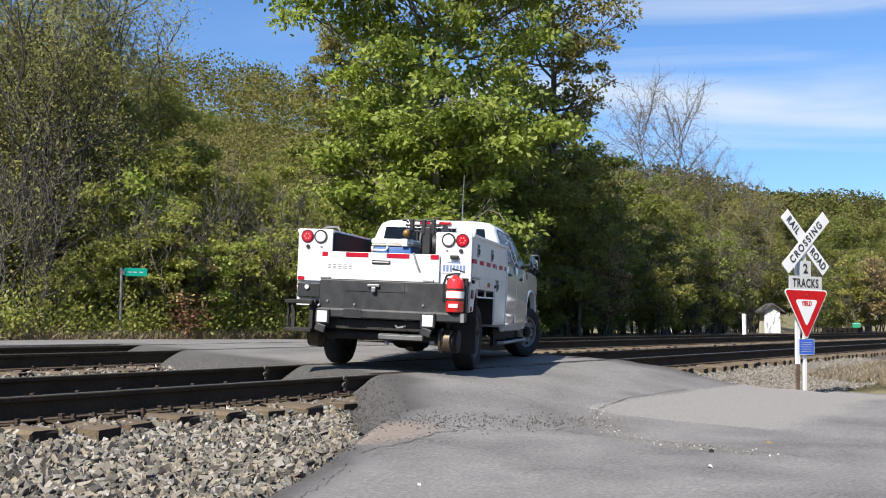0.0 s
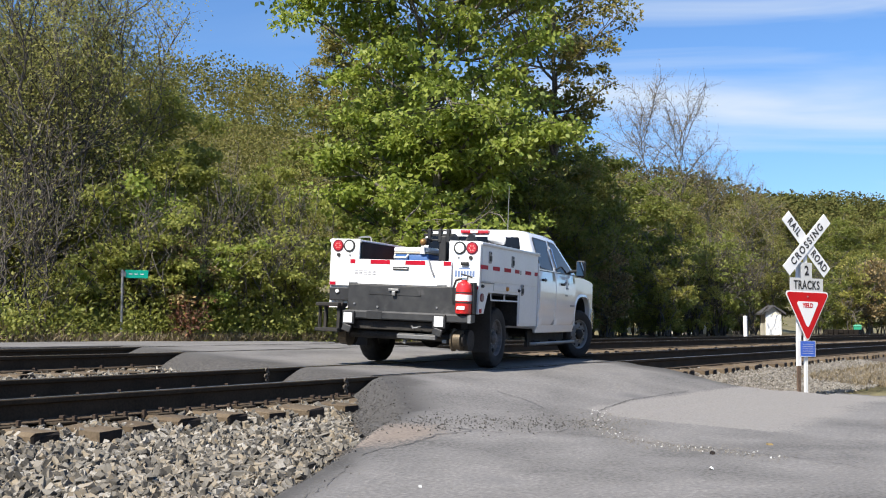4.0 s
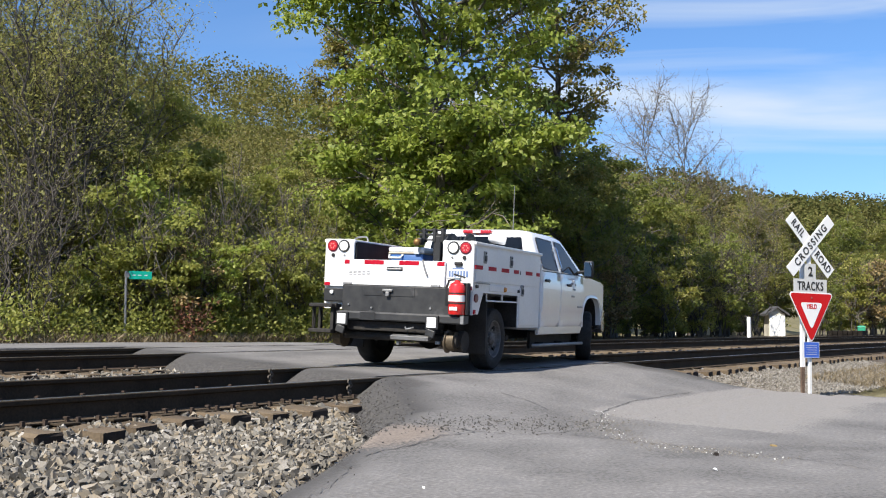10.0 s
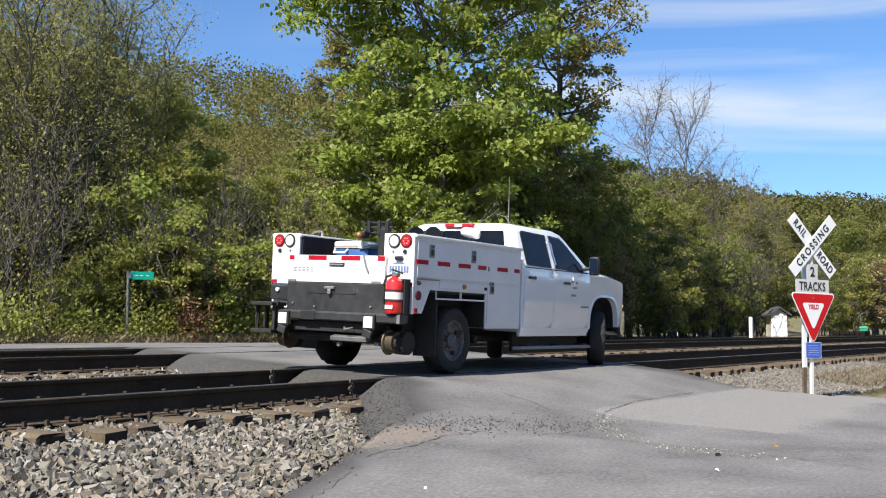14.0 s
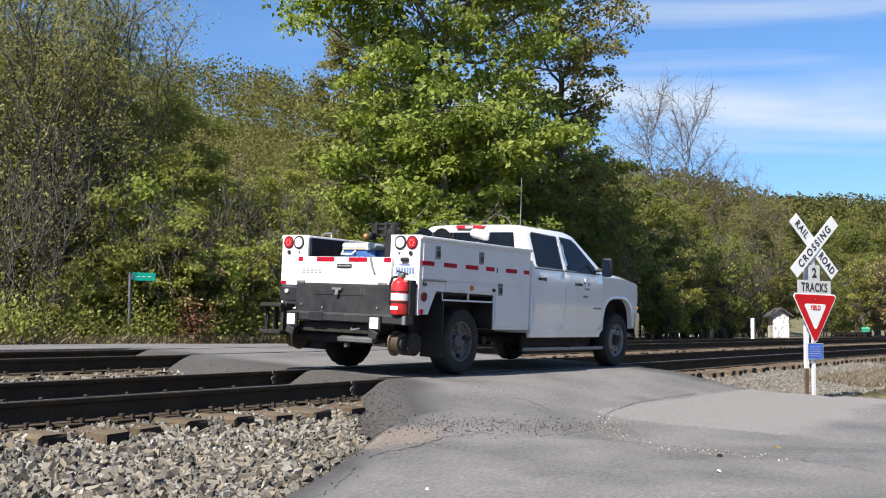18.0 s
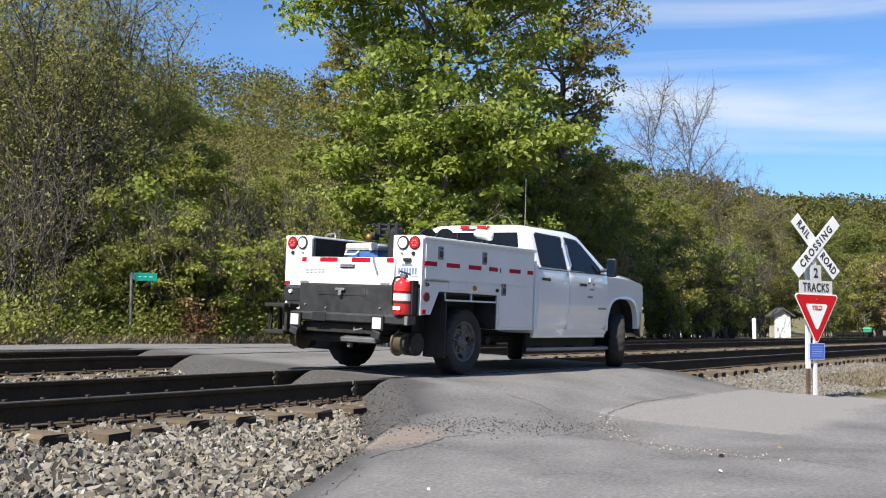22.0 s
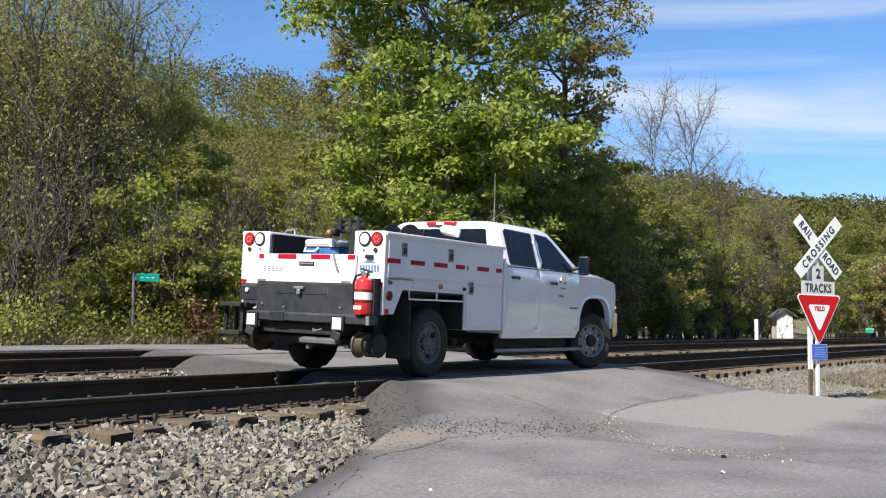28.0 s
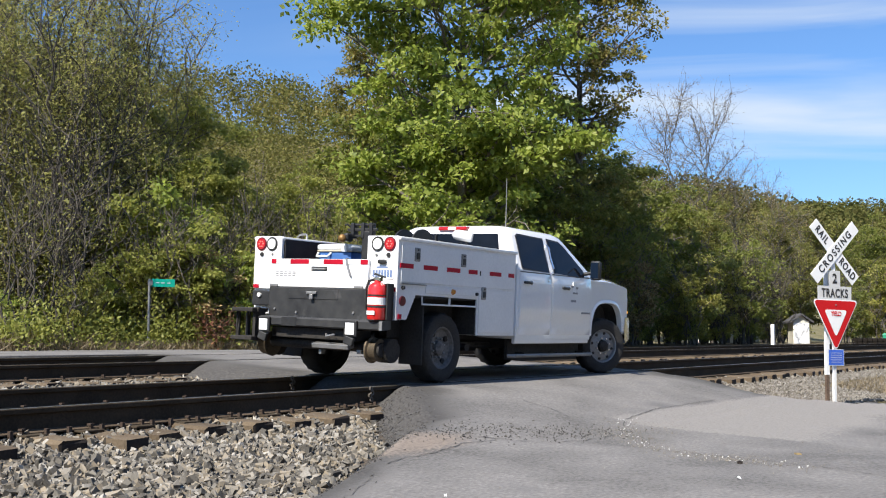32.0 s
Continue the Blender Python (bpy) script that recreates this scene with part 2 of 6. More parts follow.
M_SIGNBLACK = mat("black_sign_letters", [(0.015, 0.015, 0.015), (0.03, 0.03, 0.03)], 0.5, scale=6, fine=60)
M_SIGNBLUE = mat("blue_notice_plate", [(0.03, 0.10, 0.48), (0.05, 0.14, 0.58)], 0.4, scale=5, fine=60)
M_SIGNGREEN = mat("green_street_sign", [(0.0, 0.36, 0.24), (0.005, 0.46, 0.32)], 0.4, scale=5, fine=60)
M_POSTWOOD = mat("brown_timber_post", [(0.07, 0.045, 0.03), (0.15, 0.10, 0.07)], 0.9, scale=6, fine=50, bump=0.5)
M_CRACK = mat("crack_filler", [(0.06, 0.057, 0.054), (0.11, 0.105, 0.10)], 0.95, scale=3, fine=60, bump=0.5)
M_DRYGRASS = mat("dry_grass", [(0.12, 0.095, 0.055), (0.21, 0.165, 0.10), (0.31, 0.25, 0.165)], 0.85, scale=1, fine=6, island=True, translucent=0.25)
M_SIDING = mat("cream_siding", [(0.60, 0.57, 0.48), (0.70, 0.67, 0.58)], 0.7, scale=2, fine=20)
M_SHINGLE = mat("dark_shingles", [(0.05, 0.05, 0.055), (0.09, 0.085, 0.085)], 0.9, scale=3, fine=20, bump=0.4)
M_TARP = mat("dark_timber_stack", [(0.010, 0.009, 0.008), (0.024, 0.020, 0.017)], 0.95, scale=3, fine=20, spec=0.08)
M_CHIP = mat("pale_stone_chips", [(0.30, 0.29, 0.275), (0.48, 0.47, 0.45), (0.68, 0.67, 0.65)], 0.85, scale=8, fine=60, island=True)
M_BIN = mat("green_bin_plastic", [(0.02, 0.25, 0.14), (0.03, 0.33, 0.2)], 0.5, scale=3, fine=20)
M_CLIP = mat("weathered_bracket_steel", [(0.09, 0.075, 0.058), (0.17, 0.145, 0.115)], 0.7, 0.3, scale=12, fine=70)
M_SPIKE = mat("rusted_spike", [(0.04, 0.028, 0.021), (0.085, 0.058, 0.042)], 0.85, 0.2, scale=10, fine=80, bump=0.2)
M_LEAF_RUST = mat("rust_brown_leaves", [(0.10, 0.035, 0.02), (0.19, 0.07, 0.035), (0.26, 0.12, 0.06)], 0.8, scale=1, fine=6, island=True, translucent=0.2)
M_DARKBARK = mat("dark_bark", [(0.03, 0.026, 0.021), (0.065, 0.056, 0.046), (0.115, 0.10, 0.083)], 0.95, scale=4, fine=30, bump=0.6)
M_TWIG = mat("red_brown_twigs", [(0.09, 0.045, 0.03), (0.16, 0.085, 0.055)], 0.9, scale=4, fine=30)
M_LEAF_WILLOW = mat("thin_willow_leaves", [(0.21, 0.22, 0.068), (0.31, 0.315, 0.095), (0.385, 0.37, 0.125), (0.42, 0.37, 0.155)], 0.6, scale=0.5, fine=3, island=0.8, translucent=0.62)
M_PALESTONE = mat("pale_dusty_stone", [(0.12, 0.106, 0.086), (0.175, 0.157, 0.13), (0.22, 0.20, 0.17), (0.28, 0.26, 0.23)], 0.9, scale=8, fine=90, bump=0.08, island=True)
M_DARKGRIT = mat("dark_asphalt_grit", [(0.035, 0.032, 0.03), (0.075, 0.07, 0.064), (0.125, 0.117, 0.107)], 0.9, scale=8, fine=90, island=True)
M_MIRROR = mat("mirror_glass", [(0.50, 0.52, 0.53), (0.55, 0.57, 0.58)], 0.03, 1.0, scale=1, fine=5)
M_SOIL = mat("dark_leaf_litter", [(0.05, 0.042, 0.024), (0.10, 0.08, 0.045), (0.16, 0.125, 0.075)], 0.95, scale=0.8, fine=15, bump=0.6)
M_AMBERDARK = mat("unlit_amber_lens", [(0.45, 0.17, 0.03), (0.55, 0.22, 0.04)], 0.2, scale=20, fine=120, coat=0.5)
M_MAROON = mat("dark_red_reflector", [(0.09, 0.006, 0.014), (0.14, 0.010, 0.02)], 0.3, scale=20, fine=120)


# ---- building helpers ----
def mesh_data(name, verts, faces, mats, smooth=False, index=None):
    me = bpy.data.meshes.new(name)
    me.from_pydata([tuple(v) for v in verts], [], faces)
    for m in (mats if isinstance(mats, (list, tuple)) else [mats]):
        me.materials.append(m)
    if index is not None:
        me.polygons.foreach_set("material_index", index)
    if smooth:
        me.polygons.foreach_set("use_smooth", [True] * len(me.polygons))
    me.update()
    return me


def quads_data(name, verts, material, smooth=False):
    """Many loose four-cornered pieces at once: verts is n x 4 x 3."""
    verts = np.asarray(verts, np.float32).reshape(-1, 3)
    n = len(verts) // 4
    me = bpy.data.meshes.new(name)
    me.vertices.add(n * 4)
    me.vertices.foreach_set("co", verts.ravel())
    me.loops.add(n * 4)
    me.loops.foreach_set("vertex_index", np.arange(n * 4, dtype=np.int32))
    me.polygons.add(n)
    me.polygons.foreach_set("loop_start", np.arange(0, n * 4, 4, dtype=np.int32))
    me.polygons.foreach_set("loop_total", np.full(n, 4, dtype=np.int32))
    me.materials.append(material)
    me.update(calc_edges=True)
    return me


def tris_data(name, verts, tris, material):
    me = bpy.data.meshes.new(name)
    verts, tris = np.asarray(verts, np.float32), np.asarray(tris, np.int32)
    me.vertices.add(len(verts))
    me.vertices.foreach_set("co", verts.ravel())
    me.loops.add(len(tris) * 3)
    me.loops.foreach_set("vertex_index", tris.ravel())
    me.polygons.add(len(tris))
    me.polygons.foreach_set("loop_start", np.arange(0, len(tris) * 3, 3, dtype=np.int32))
    me.polygons.foreach_set("loop_total", np.full(len(tris), 3, dtype=np.int32))
    me.polygons.foreach_set("use_smooth", np.zeros(len(tris), dtype=bool))
    me.materials.append(material)
    me.update(calc_edges=True)
    return me


def child(name, data, parent, label="", m=None):
    ob = new(name, data)
    ob.parent = parent
    if m is not None:
        ob.matrix_basis = m
    return tagged(ob, label)


def part(name, bm, material, parent, label="", smooth=False):
    me = bpy.data.meshes.new(name)
    bm.normal_update()
    bm.to_mesh(me)
    bm.free()
    for mm in (material if isinstance(material, (list, tuple)) else [material]):
        me.materials.append(mm)
    if smooth:
        me.polygons.foreach_set("use_smooth", [True] * len(me.polygons))
        me.set_sharp_from_angle(angle=radians(35))
    return child(name, me, parent, label)


def box(bm, x0, x1, y0, y1, z0, z1, bevel=0.0, seg=2, rot=None):
    c = Vector(((x0 + x1) / 2, (y0 + y1) / 2, (z0 + z1) / 2))
    m = Matrix.Translation(c) @ (rot or Matrix()) @ Matrix.Diagonal((abs(x1 - x0), abs(y1 - y0), abs(z1 - z0), 1))
    r = bmesh.ops.create_cube(bm, size=1, matrix=m)
    if bevel:
        es = {e for v in r["verts"] for e in v.link_edges}
        bmesh.ops.bevel(bm, geom=list(es), offset=bevel, segments=seg, affect="EDGES", profile=0.5)
    return bm


def box_bm(*a, **k):
    return box(bmesh.new(), *a, **k)


def cyl(bm, p, q, r0, r1=None, seg=16, caps=True):
    p, q = Vector(p), Vector(q)
    d = q - p
    m = Matrix.Translation((p + q) / 2) @ d.to_track_quat("Z", "Y").to_matrix().to_4x4()
    bmesh.ops.create_cone(bm, cap_ends=caps, segments=seg, radius1=r0, radius2=r0 if r1 is None else r1, depth=d.length, matrix=m)
    return bm


def cyl_bm(*a, **k):
    return cyl(bmesh.new(), *a, **k)


def lathe(bm, profile, seg=32, axis="y", caps=True):
    """Turn a profile of (along the axis, radius) about the axis."""
    rings = []
    for a, r in profile:
        ring = []
        for i in range(seg):
            t = 2 * math.pi * i / seg
            c, s = r * math.cos(t), r * math.sin(t)
            ring.append(bm.verts.new((c, a, s) if axis == "y" else (c, s, a)))
        rings.append(ring)
    for r0, r1 in zip(rings, rings[1:]):
        for i in range(seg):
            bm.faces.new((r0[i], r0[(i + 1) % seg], r1[(i + 1) % seg], r1[i]))
    for ring in (rings[0], rings[-1]) if caps else ():
        try:
            bm.faces.new(ring)
        except ValueError:
            pass
    bmesh.ops.recalc_face_normals(bm, faces=bm.faces)
    return bm


def prism(bm, outline, a, b, axis="y"):
    """Push a closed outline of (x, z) points (axis y), (y, z) points (axis x) or (x, y) points (axis z) from a to b."""
    def at(p, w):
        return (p[0], w, p[1]) if axis == "y" else (w, p[0], p[1]) if axis == "x" else (p[0], p[1], w)
    lo, hi = [bm.verts.new(at(p, a)) for p in outline], [bm.verts.new(at(p, b)) for p in outline]
    n = len(outline)
    made = [bm.faces.new(lo), bm.faces.new(hi)]
    for i in range(n):
        made.append(bm.faces.new((lo[i], lo[(i + 1) % n], hi[(i + 1) % n], hi[i])))
    bmesh.ops.recalc_face_normals(bm, faces=made)
    return bm


def prism_bm(*a, **k):
    return prism(bmesh.new(), *a, **k)


def tube(bm, pts, r, seg=8, r_end=None):
    """A round bar along points."""
    pts = [Vector(p) for p in pts]
    rings = []
    for i, p in enumerate(pts):
        d = (pts[min(i + 1, len(pts) - 1)] - pts[max(i - 1, 0)]).normalized()
        side = d.orthogonal().normalized() if i == 0 else (last - d * last.dot(d)).normalized()
        last = side
        up = d.cross(side)
        rr = r if r_end is None else r + (r_end - r) * i / (len(pts) - 1)
        rings.append([bm.verts.new(p + rr * (math.cos(2 * math.pi * k / seg) * side + math.sin(2 * math.pi * k / seg) * up)) for k in range(seg)])
    for r0, r1 in zip(rings, rings[1:]):
        for k in range(seg):
            bm.faces.new((r0[k], r0[(k + 1) % seg], r1[(k + 1) % seg], r1[k]))
    bm.faces.new(rings[0][::-1]), bm.faces.new(rings[-1])
    return bm


def tube_bm(*a, **k):
    return tube(bmesh.new(), *a, **k)


def empty(name, m=None):
    ob = new(name)
    ob.empty_display_size = 0.2
    if m is not None:
        ob.matrix_basis = m
    return ob


# ---- the ground, the crossing and the two tracks ----
def bend(x):
    """How far the tracks curve aside at x."""
    d = max(0.0, x - 12.0)
    return -d * d / 1300.0 if d < 120 else -11.08 - (d - 120) * 0.185


ROAD_Z = ([-60, -12, -8, -4.6, -3.2, -2.4, -1.7, -1.1, -0.755, 0.755, 2.05, 3.35, 4.85, 6, 9, 14],
          [-0.9, -0.65, -0.58, -0.49, -0.42, -0.28, -0.12, -0.052, -0.032, 0.028, 0.085, 0.165, 0.215, 0.235, 0.25, 0.25])
BED_Z = ([-60, -8, -4.2, -3.0, -1.75, -1.45, -1.3, -1.12, -0.9, 0.9, 1.7, 2.4, 3.0, 5.3, 6.4, 9, 14],
         [-1.0, -0.72, -0.62, -0.55, -0.41, -0.375, -0.345, -0.285, -0.262, -0.195, -0.16, -0.14, -0.09, 0.0, 0.16, 0.22, 0.25])


def road_z(y):
    return float(np.interp(y, *ROAD_Z))


def bed_z(y):
    return float(np.interp(y, *BED_Z))


def hill(x, y):
    """The wooded ridge beyond the line."""
    rise = np.interp(y, [16, 34, 70, 120, 190], [0, 3.5, 14, 36, 36])
    along = np.interp(x, [-200, 99, 109, 120, 138, 150, 165, 300, 373, 484, 700, 1200], [0.85, 0.92, 0.95, 1.01, 1.06, 1.04, 1.0, 1.13, 1.30, 1.40, 1.95, 2.4])
    return rise * along + 3.0 * noise.noise((x * 0.012, y * 0.012, 0.3)) * min(1.0, max(0.0, (y - 34) / 40))


def ground_z(x, y):
    z = bed_z(y) - 0.12
    back = float(np.interp(-y, [26, 45, 90], [0, 4, 20]))  # unseen rise added behind the camera to block low sky light
    return z + (hill(x, y) if y > 16 else back)


def build_ground():
    def steps(near, far, fine, n):
        a = list(np.arange(near[0], near[1], fine))
        lo = near[0] - np.geomspace(fine, near[0] - far[0], n)[::-1]
        hi = near[1] + np.geomspace(fine, far[1] - near[1], n)
        return [*lo, *a, *hi]
    xs, ys = steps((-4, 60), (-1500, 2500), 1.0, 36), steps((-12, 16), (-1800, 1800), 0.5, 40)
    verts = [(x, y, ground_z(x, y) + 0.03 * noise.noise((x * 0.7, y * 0.7, 0))) for y in ys for x in xs]
    w = len(xs)
    faces = [(j * w + i, j * w + i + 1, (j + 1) * w + i + 1, (j + 1) * w + i) for j in range(len(ys) - 1) for i in range(w - 1)]
    ob = new("ground", mesh_data("ground", verts, faces, M_GROUND, smooth=True))
    tagged(ob, "rough grass and bare earth beside the railway", "ground", kind="structure")


def road_left(y):
    return float(np.interp(y, [-60, -8, -4.3, -3.42, -3.14, -2.85, -2.56, -2.25, -1.67, -1.26, -0.8, 0.8, 3.3, 4.9, 5.6, 6.2],
                           [-30, -8, 2.4, 4.5, 5.15, 5.9, 6.5, 7.28, 7.97, 8.4, 8.95, 9.5, 10.1, 10.75, 11.0, -70]))


def road_right(y):
    return float(np.interp(y, [-60, -8, -4.55, -3.46, -2.75, -1.9, -1.3, -0.8, 0.8, 3.3, 4.9, 7, 9], [40, 22, 16.7, 17.2, 16.6, 16.7, 16.6, 16.9, 17.3, 17.6, 17.4, 16.6, 14]))


def road_top(x, y):
    """The paved surface, with its worn shoulders falling away to the ballast at both edges."""
    a, b = road_left(y), road_right(y)
    d = min(x - a, b - x)
    low = bed_z(y) - 0.05
    z = road_z(y) + 0.007 * noise.noise((x * 0.6, y * 0.6, 1)) + 0.004 * noise.noise((x * 2.5, y * 2.5, 4))
    if -4 < y < 5.6 and d < 0.75:
        k = max(0.0, d) / 0.75
        k = k * k * (3 - 2 * k)
        z = low + (z - low) * (0.12 + 0.88 * k) if k < 1 else z
        rough = (1 - k) * min(1.0, max(0.0, d) / 0.08)  # broken lumps along the shoulder
        z += rough * (0.040 * noise.noise((x * 3.1, y * 3.1, 7)) + 0.022 * noise.noise((x * 8, y * 8, 2)) + 0.012 * noise.noise((x * 19, y * 19, 5)))
    return z


def strip(name, ys, label, cols=60):
    """One stretch of paving between two lines across the crossing."""
    verts, faces = [], []
    inner = list(np.linspace(0, 1, cols))
    for y in ys:
        a, b = road_left(y), road_right(y)
        m = 1.1 / max(2.4, b - a)
        t = [*np.linspace(0, m, 23)[:-1], *[m + (1 - 2 * m) * s for s in inner], *np.linspace(1 - m, 1, 23)[1:]]
        for s in t:
            edge = 0.14 * noise.noise((y * 2.3, 3.0 if s < 0.5 else 9.0, 0)) + 0.05 * noise.noise((y * 9, 3.0 if s < 0.5 else 9.0, 2))
            x = a + (b - a) * s + edge * max(0, 1 - min(s, 1 - s) / m)
            verts.append((x, y + (bend(x) if y > -1 else 0), road_top(x - edge * (1 if s in (0, 1) else 0), y)))
    w, rows = cols + 44, len(ys)
    top = len(verts)
    faces = [(j * w + i, j * w + i + 1, (j + 1) * w + i + 1, (j + 1) * w + i) for j in range(rows - 1) for i in range(w - 1)]
    rim = [*range(w), *[j * w + w - 1 for j in range(1, rows)], *range(rows * w - 2, (rows - 1) * w - 1, -1), *[j * w for j in range(rows - 2, 0, -1)]]
    verts += [(verts[i][0], verts[i][1], verts[i][2] - 0.22) for i in rim]
    k = len(rim)
    faces += [(rim[i], top + i, top + (i + 1) % k, rim[(i + 1) % k]) for i in range(k)]
    ob = new(name, mesh_data(name, verts, faces, M_ASPHALT, smooth=False))
    edge, earth, pale = [], [], []
    for x, y, z in verts:
        d = min(x - road_left(y), road_right(y) - x) if -4.2 < y < 5.6 else 9.0
        edge.append(max(0.0, (1.48 if -2.3 < y < -0.8 else 1.30) - d * 0.78))
        earth.append(max(0.0, 1.15 - math.hypot((x - 7.0) / 1.10, (y + 2.78 - (x - 7.0) * 0.12) / 0.40)))
        pale.append(min(1.0, max(0.0, min((x - 10.42) / 0.14, (-2.72 - y) / 0.2, (y + 5.2) / 0.7, (16.9 - x) / 0.5))))
    for key, values in (("crumbled", edge), ("earthy", earth), ("resurfaced", pale)):
        ob.data.attributes.new(key, "FLOAT", "POINT").data.foreach_set("value", np.array(values, np.float32))
    return tagged(ob, label, "road", kind="structure")


def build_road():
    strip("road_approach", [*np.linspace(-40, -8.4, 20), *np.linspace(-8.3, -4.6, 26), *np.linspace(-4.55, -0.82, 84)], "worn grey asphalt road ramping up to the tracks", 110)
    strip("crossing_panel", np.linspace(-0.66, 0.66, 24), "asphalt infill between the rails of the crossing")
    strip("crossing_middle", np.linspace(0.82, 3.28, 16), "asphalt between the two tracks of the crossing")
    strip("crossing_panel_far", np.linspace(3.42, 4.78, 10), "asphalt infill between the rails of the crossing")
    strip("road_far", np.linspace(4.92, 9.0, 24), "pale asphalt road running along the far side of the tracks")
    # cracks
    def crack(pts, width, seed):
        rng = random.Random(seed)
        line = []
        for (x0, y0), (x1, y1) in zip(pts, pts[1:]):
            n = max(2, int(math.hypot(x1 - x0, y1 - y0) / 0.07))
            for k in range(n):
                t = k / n
                line.append((x0 + (x1 - x0) * t + rng.gauss(0, 0.010), y0 + (y1 - y0) * t + rng.gauss(0, 0.010)))
        verts, faces = [], []
        for i, (x, y) in enumerate(line):
            j = min(i + 1, len(line) - 1)
            dx, dy = line[j][0] - line[j - 1][0], line[j][1] - line[j - 1][1]
            s = max(1e-6, math.hypot(dx, dy))
            w = width * rng.uniform(0.3, 1.2)
            for k in (-1, 1):
                px, py = x - k * dy / s * w, y + k * dx / s * w
                verts.append((px, py, road_top(px, py) + 0.005))
        faces = [(2 * i, 2 * i + 1, 2 * i + 3, 2 * i + 2) for i in range(len(line) - 1)]
        tagged(new("road_crack", mesh_data("road_crack", verts, faces, M_CRACK)), "dark crack in the worn asphalt", "road", kind="structure")
    crack([(14.02, -2.72), (11.96, -2.75), (10.61, -2.94), (9.6, -3.35), (8.8, -3.36), (8.35, -3.24), (8.03, -3.0), (7.81, -2.76)], 0.0065, 1)
    crack([(8.71, -3.33), (8.75, -4.03), (8.76, -4.71), (8.68, -5.4), (8.35, -6.07)], 0.0065, 2)
    crack([(10.14, -1.99), (10.14, -2.32), (9.93, -2.66)], 0.007, 3)
    crack([(4.35, -3.95), (5.17, -3.60), (5.9, -3.22)], 0.003, 4)
    crack([(7.9, -1.9), (7.6, -2.3), (7.7, -2.6), (8.0, -3.0)], 0.008, 5)
    crack([(6.2, -3.08), (6.9, -3.02), (7.6, -2.92), (8.0, -2.98)], 0.006, 6)


def rail_mesh(y, zmid, x0, x1, name):
    prof = [(-0.076, -0.186), (0.076, -0.186), (0.076, -0.176), (0.012, -0.158), (0.009, -0.05), (0.036, -0.038), (0.037, -0.008), (0.030, 0.0),
            (-0.030, 0.0), (-0.037, -0.008), (-0.036, -0.038), (-0.009, -0.05), (-0.012, -0.158), (-0.076, -0.176)]
    xs = [*np.arange(x0, 40, 2.0), *np.arange(40, x1, 8.0)]
    verts, faces, idx = [], [], []
    n = len(prof)
    for x in xs:
        verts += [(x, y + bend(x) + a, zmid + b) for a, b in prof]
    for j in range(len(xs) - 1):
        for i in range(n):
            faces.append((j * n + i, j * n + (i + 1) % n, (j + 1) * n + (i + 1) % n, (j + 1) * n + i))
            # the foot gets a paler brown than the web
            idx.append(1 if i == 7 else 2 if i in (1, 2, 12, 13) else 0)
    return mesh_data(name, verts, faces, [M_RAIL, M_RAILTOP, M_RAILFOOT], index=idx)


def lump():
    """The eight corners and twelve facets of a rough block."""
    v = np.array([(x, y, z) for x in (-1, 1) for y in (-1, 1) for z in (-1, 1)], float) * 0.72
    f = np.array([(0, 1, 3), (0, 3, 2), (4, 6, 7), (4, 7, 5), (0, 4, 5), (0, 5, 1), (2, 3, 7), (2, 7, 6), (0, 2, 6), (0, 6, 4), (1, 5, 7), (1, 7, 3)])
    return v, f


def rock_field(name, centres, sizes, seed, material, label):
    """Crushed stone: a heap of crooked angular lumps."""
    rng = np.random.default_rng(seed)
    v0, f0 = lump()
    n = len(centres)
    q = rng.normal(size=(n, 4))
    q /= np.linalg.norm(q, axis=1)[:, None]
    w, x, y, z = q.T
    rot = np.stack([np.stack([1 - 2 * (y * y + z * z), 2 * (x * y - z * w), 2 * (x * z + y * w)], 1),
                    np.stack([2 * (x * y + z * w), 1 - 2 * (x * x + z * z), 2 * (y * z - x * w)], 1),
                    np.stack([2 * (x * z - y * w), 2 * (y * z + x * w), 1 - 2 * (x * x + y * y)], 1)], 1)
    shape = v0[None] * rng.uniform(0.5, 1.3, (n, len(v0), 3)) * np.stack([rng.uniform(0.95, 1.75, n), rng.uniform(0.6, 1.1, n), rng.uniform(0.28, 0.70, n)], 1)[:, None, :]
    verts = np.einsum("nij,nkj->nki", rot, shape) * sizes[:, None, None] + centres[:, None, :]
    tris = f0[None] + (np.arange(n) * len(v0))[:, None, None]
    ob = new(name, tris_data(name, verts.reshape(-1, 3), tris.reshape(-1, 3), material))
    return tagged(ob, label, "ballast", kind="stuff")


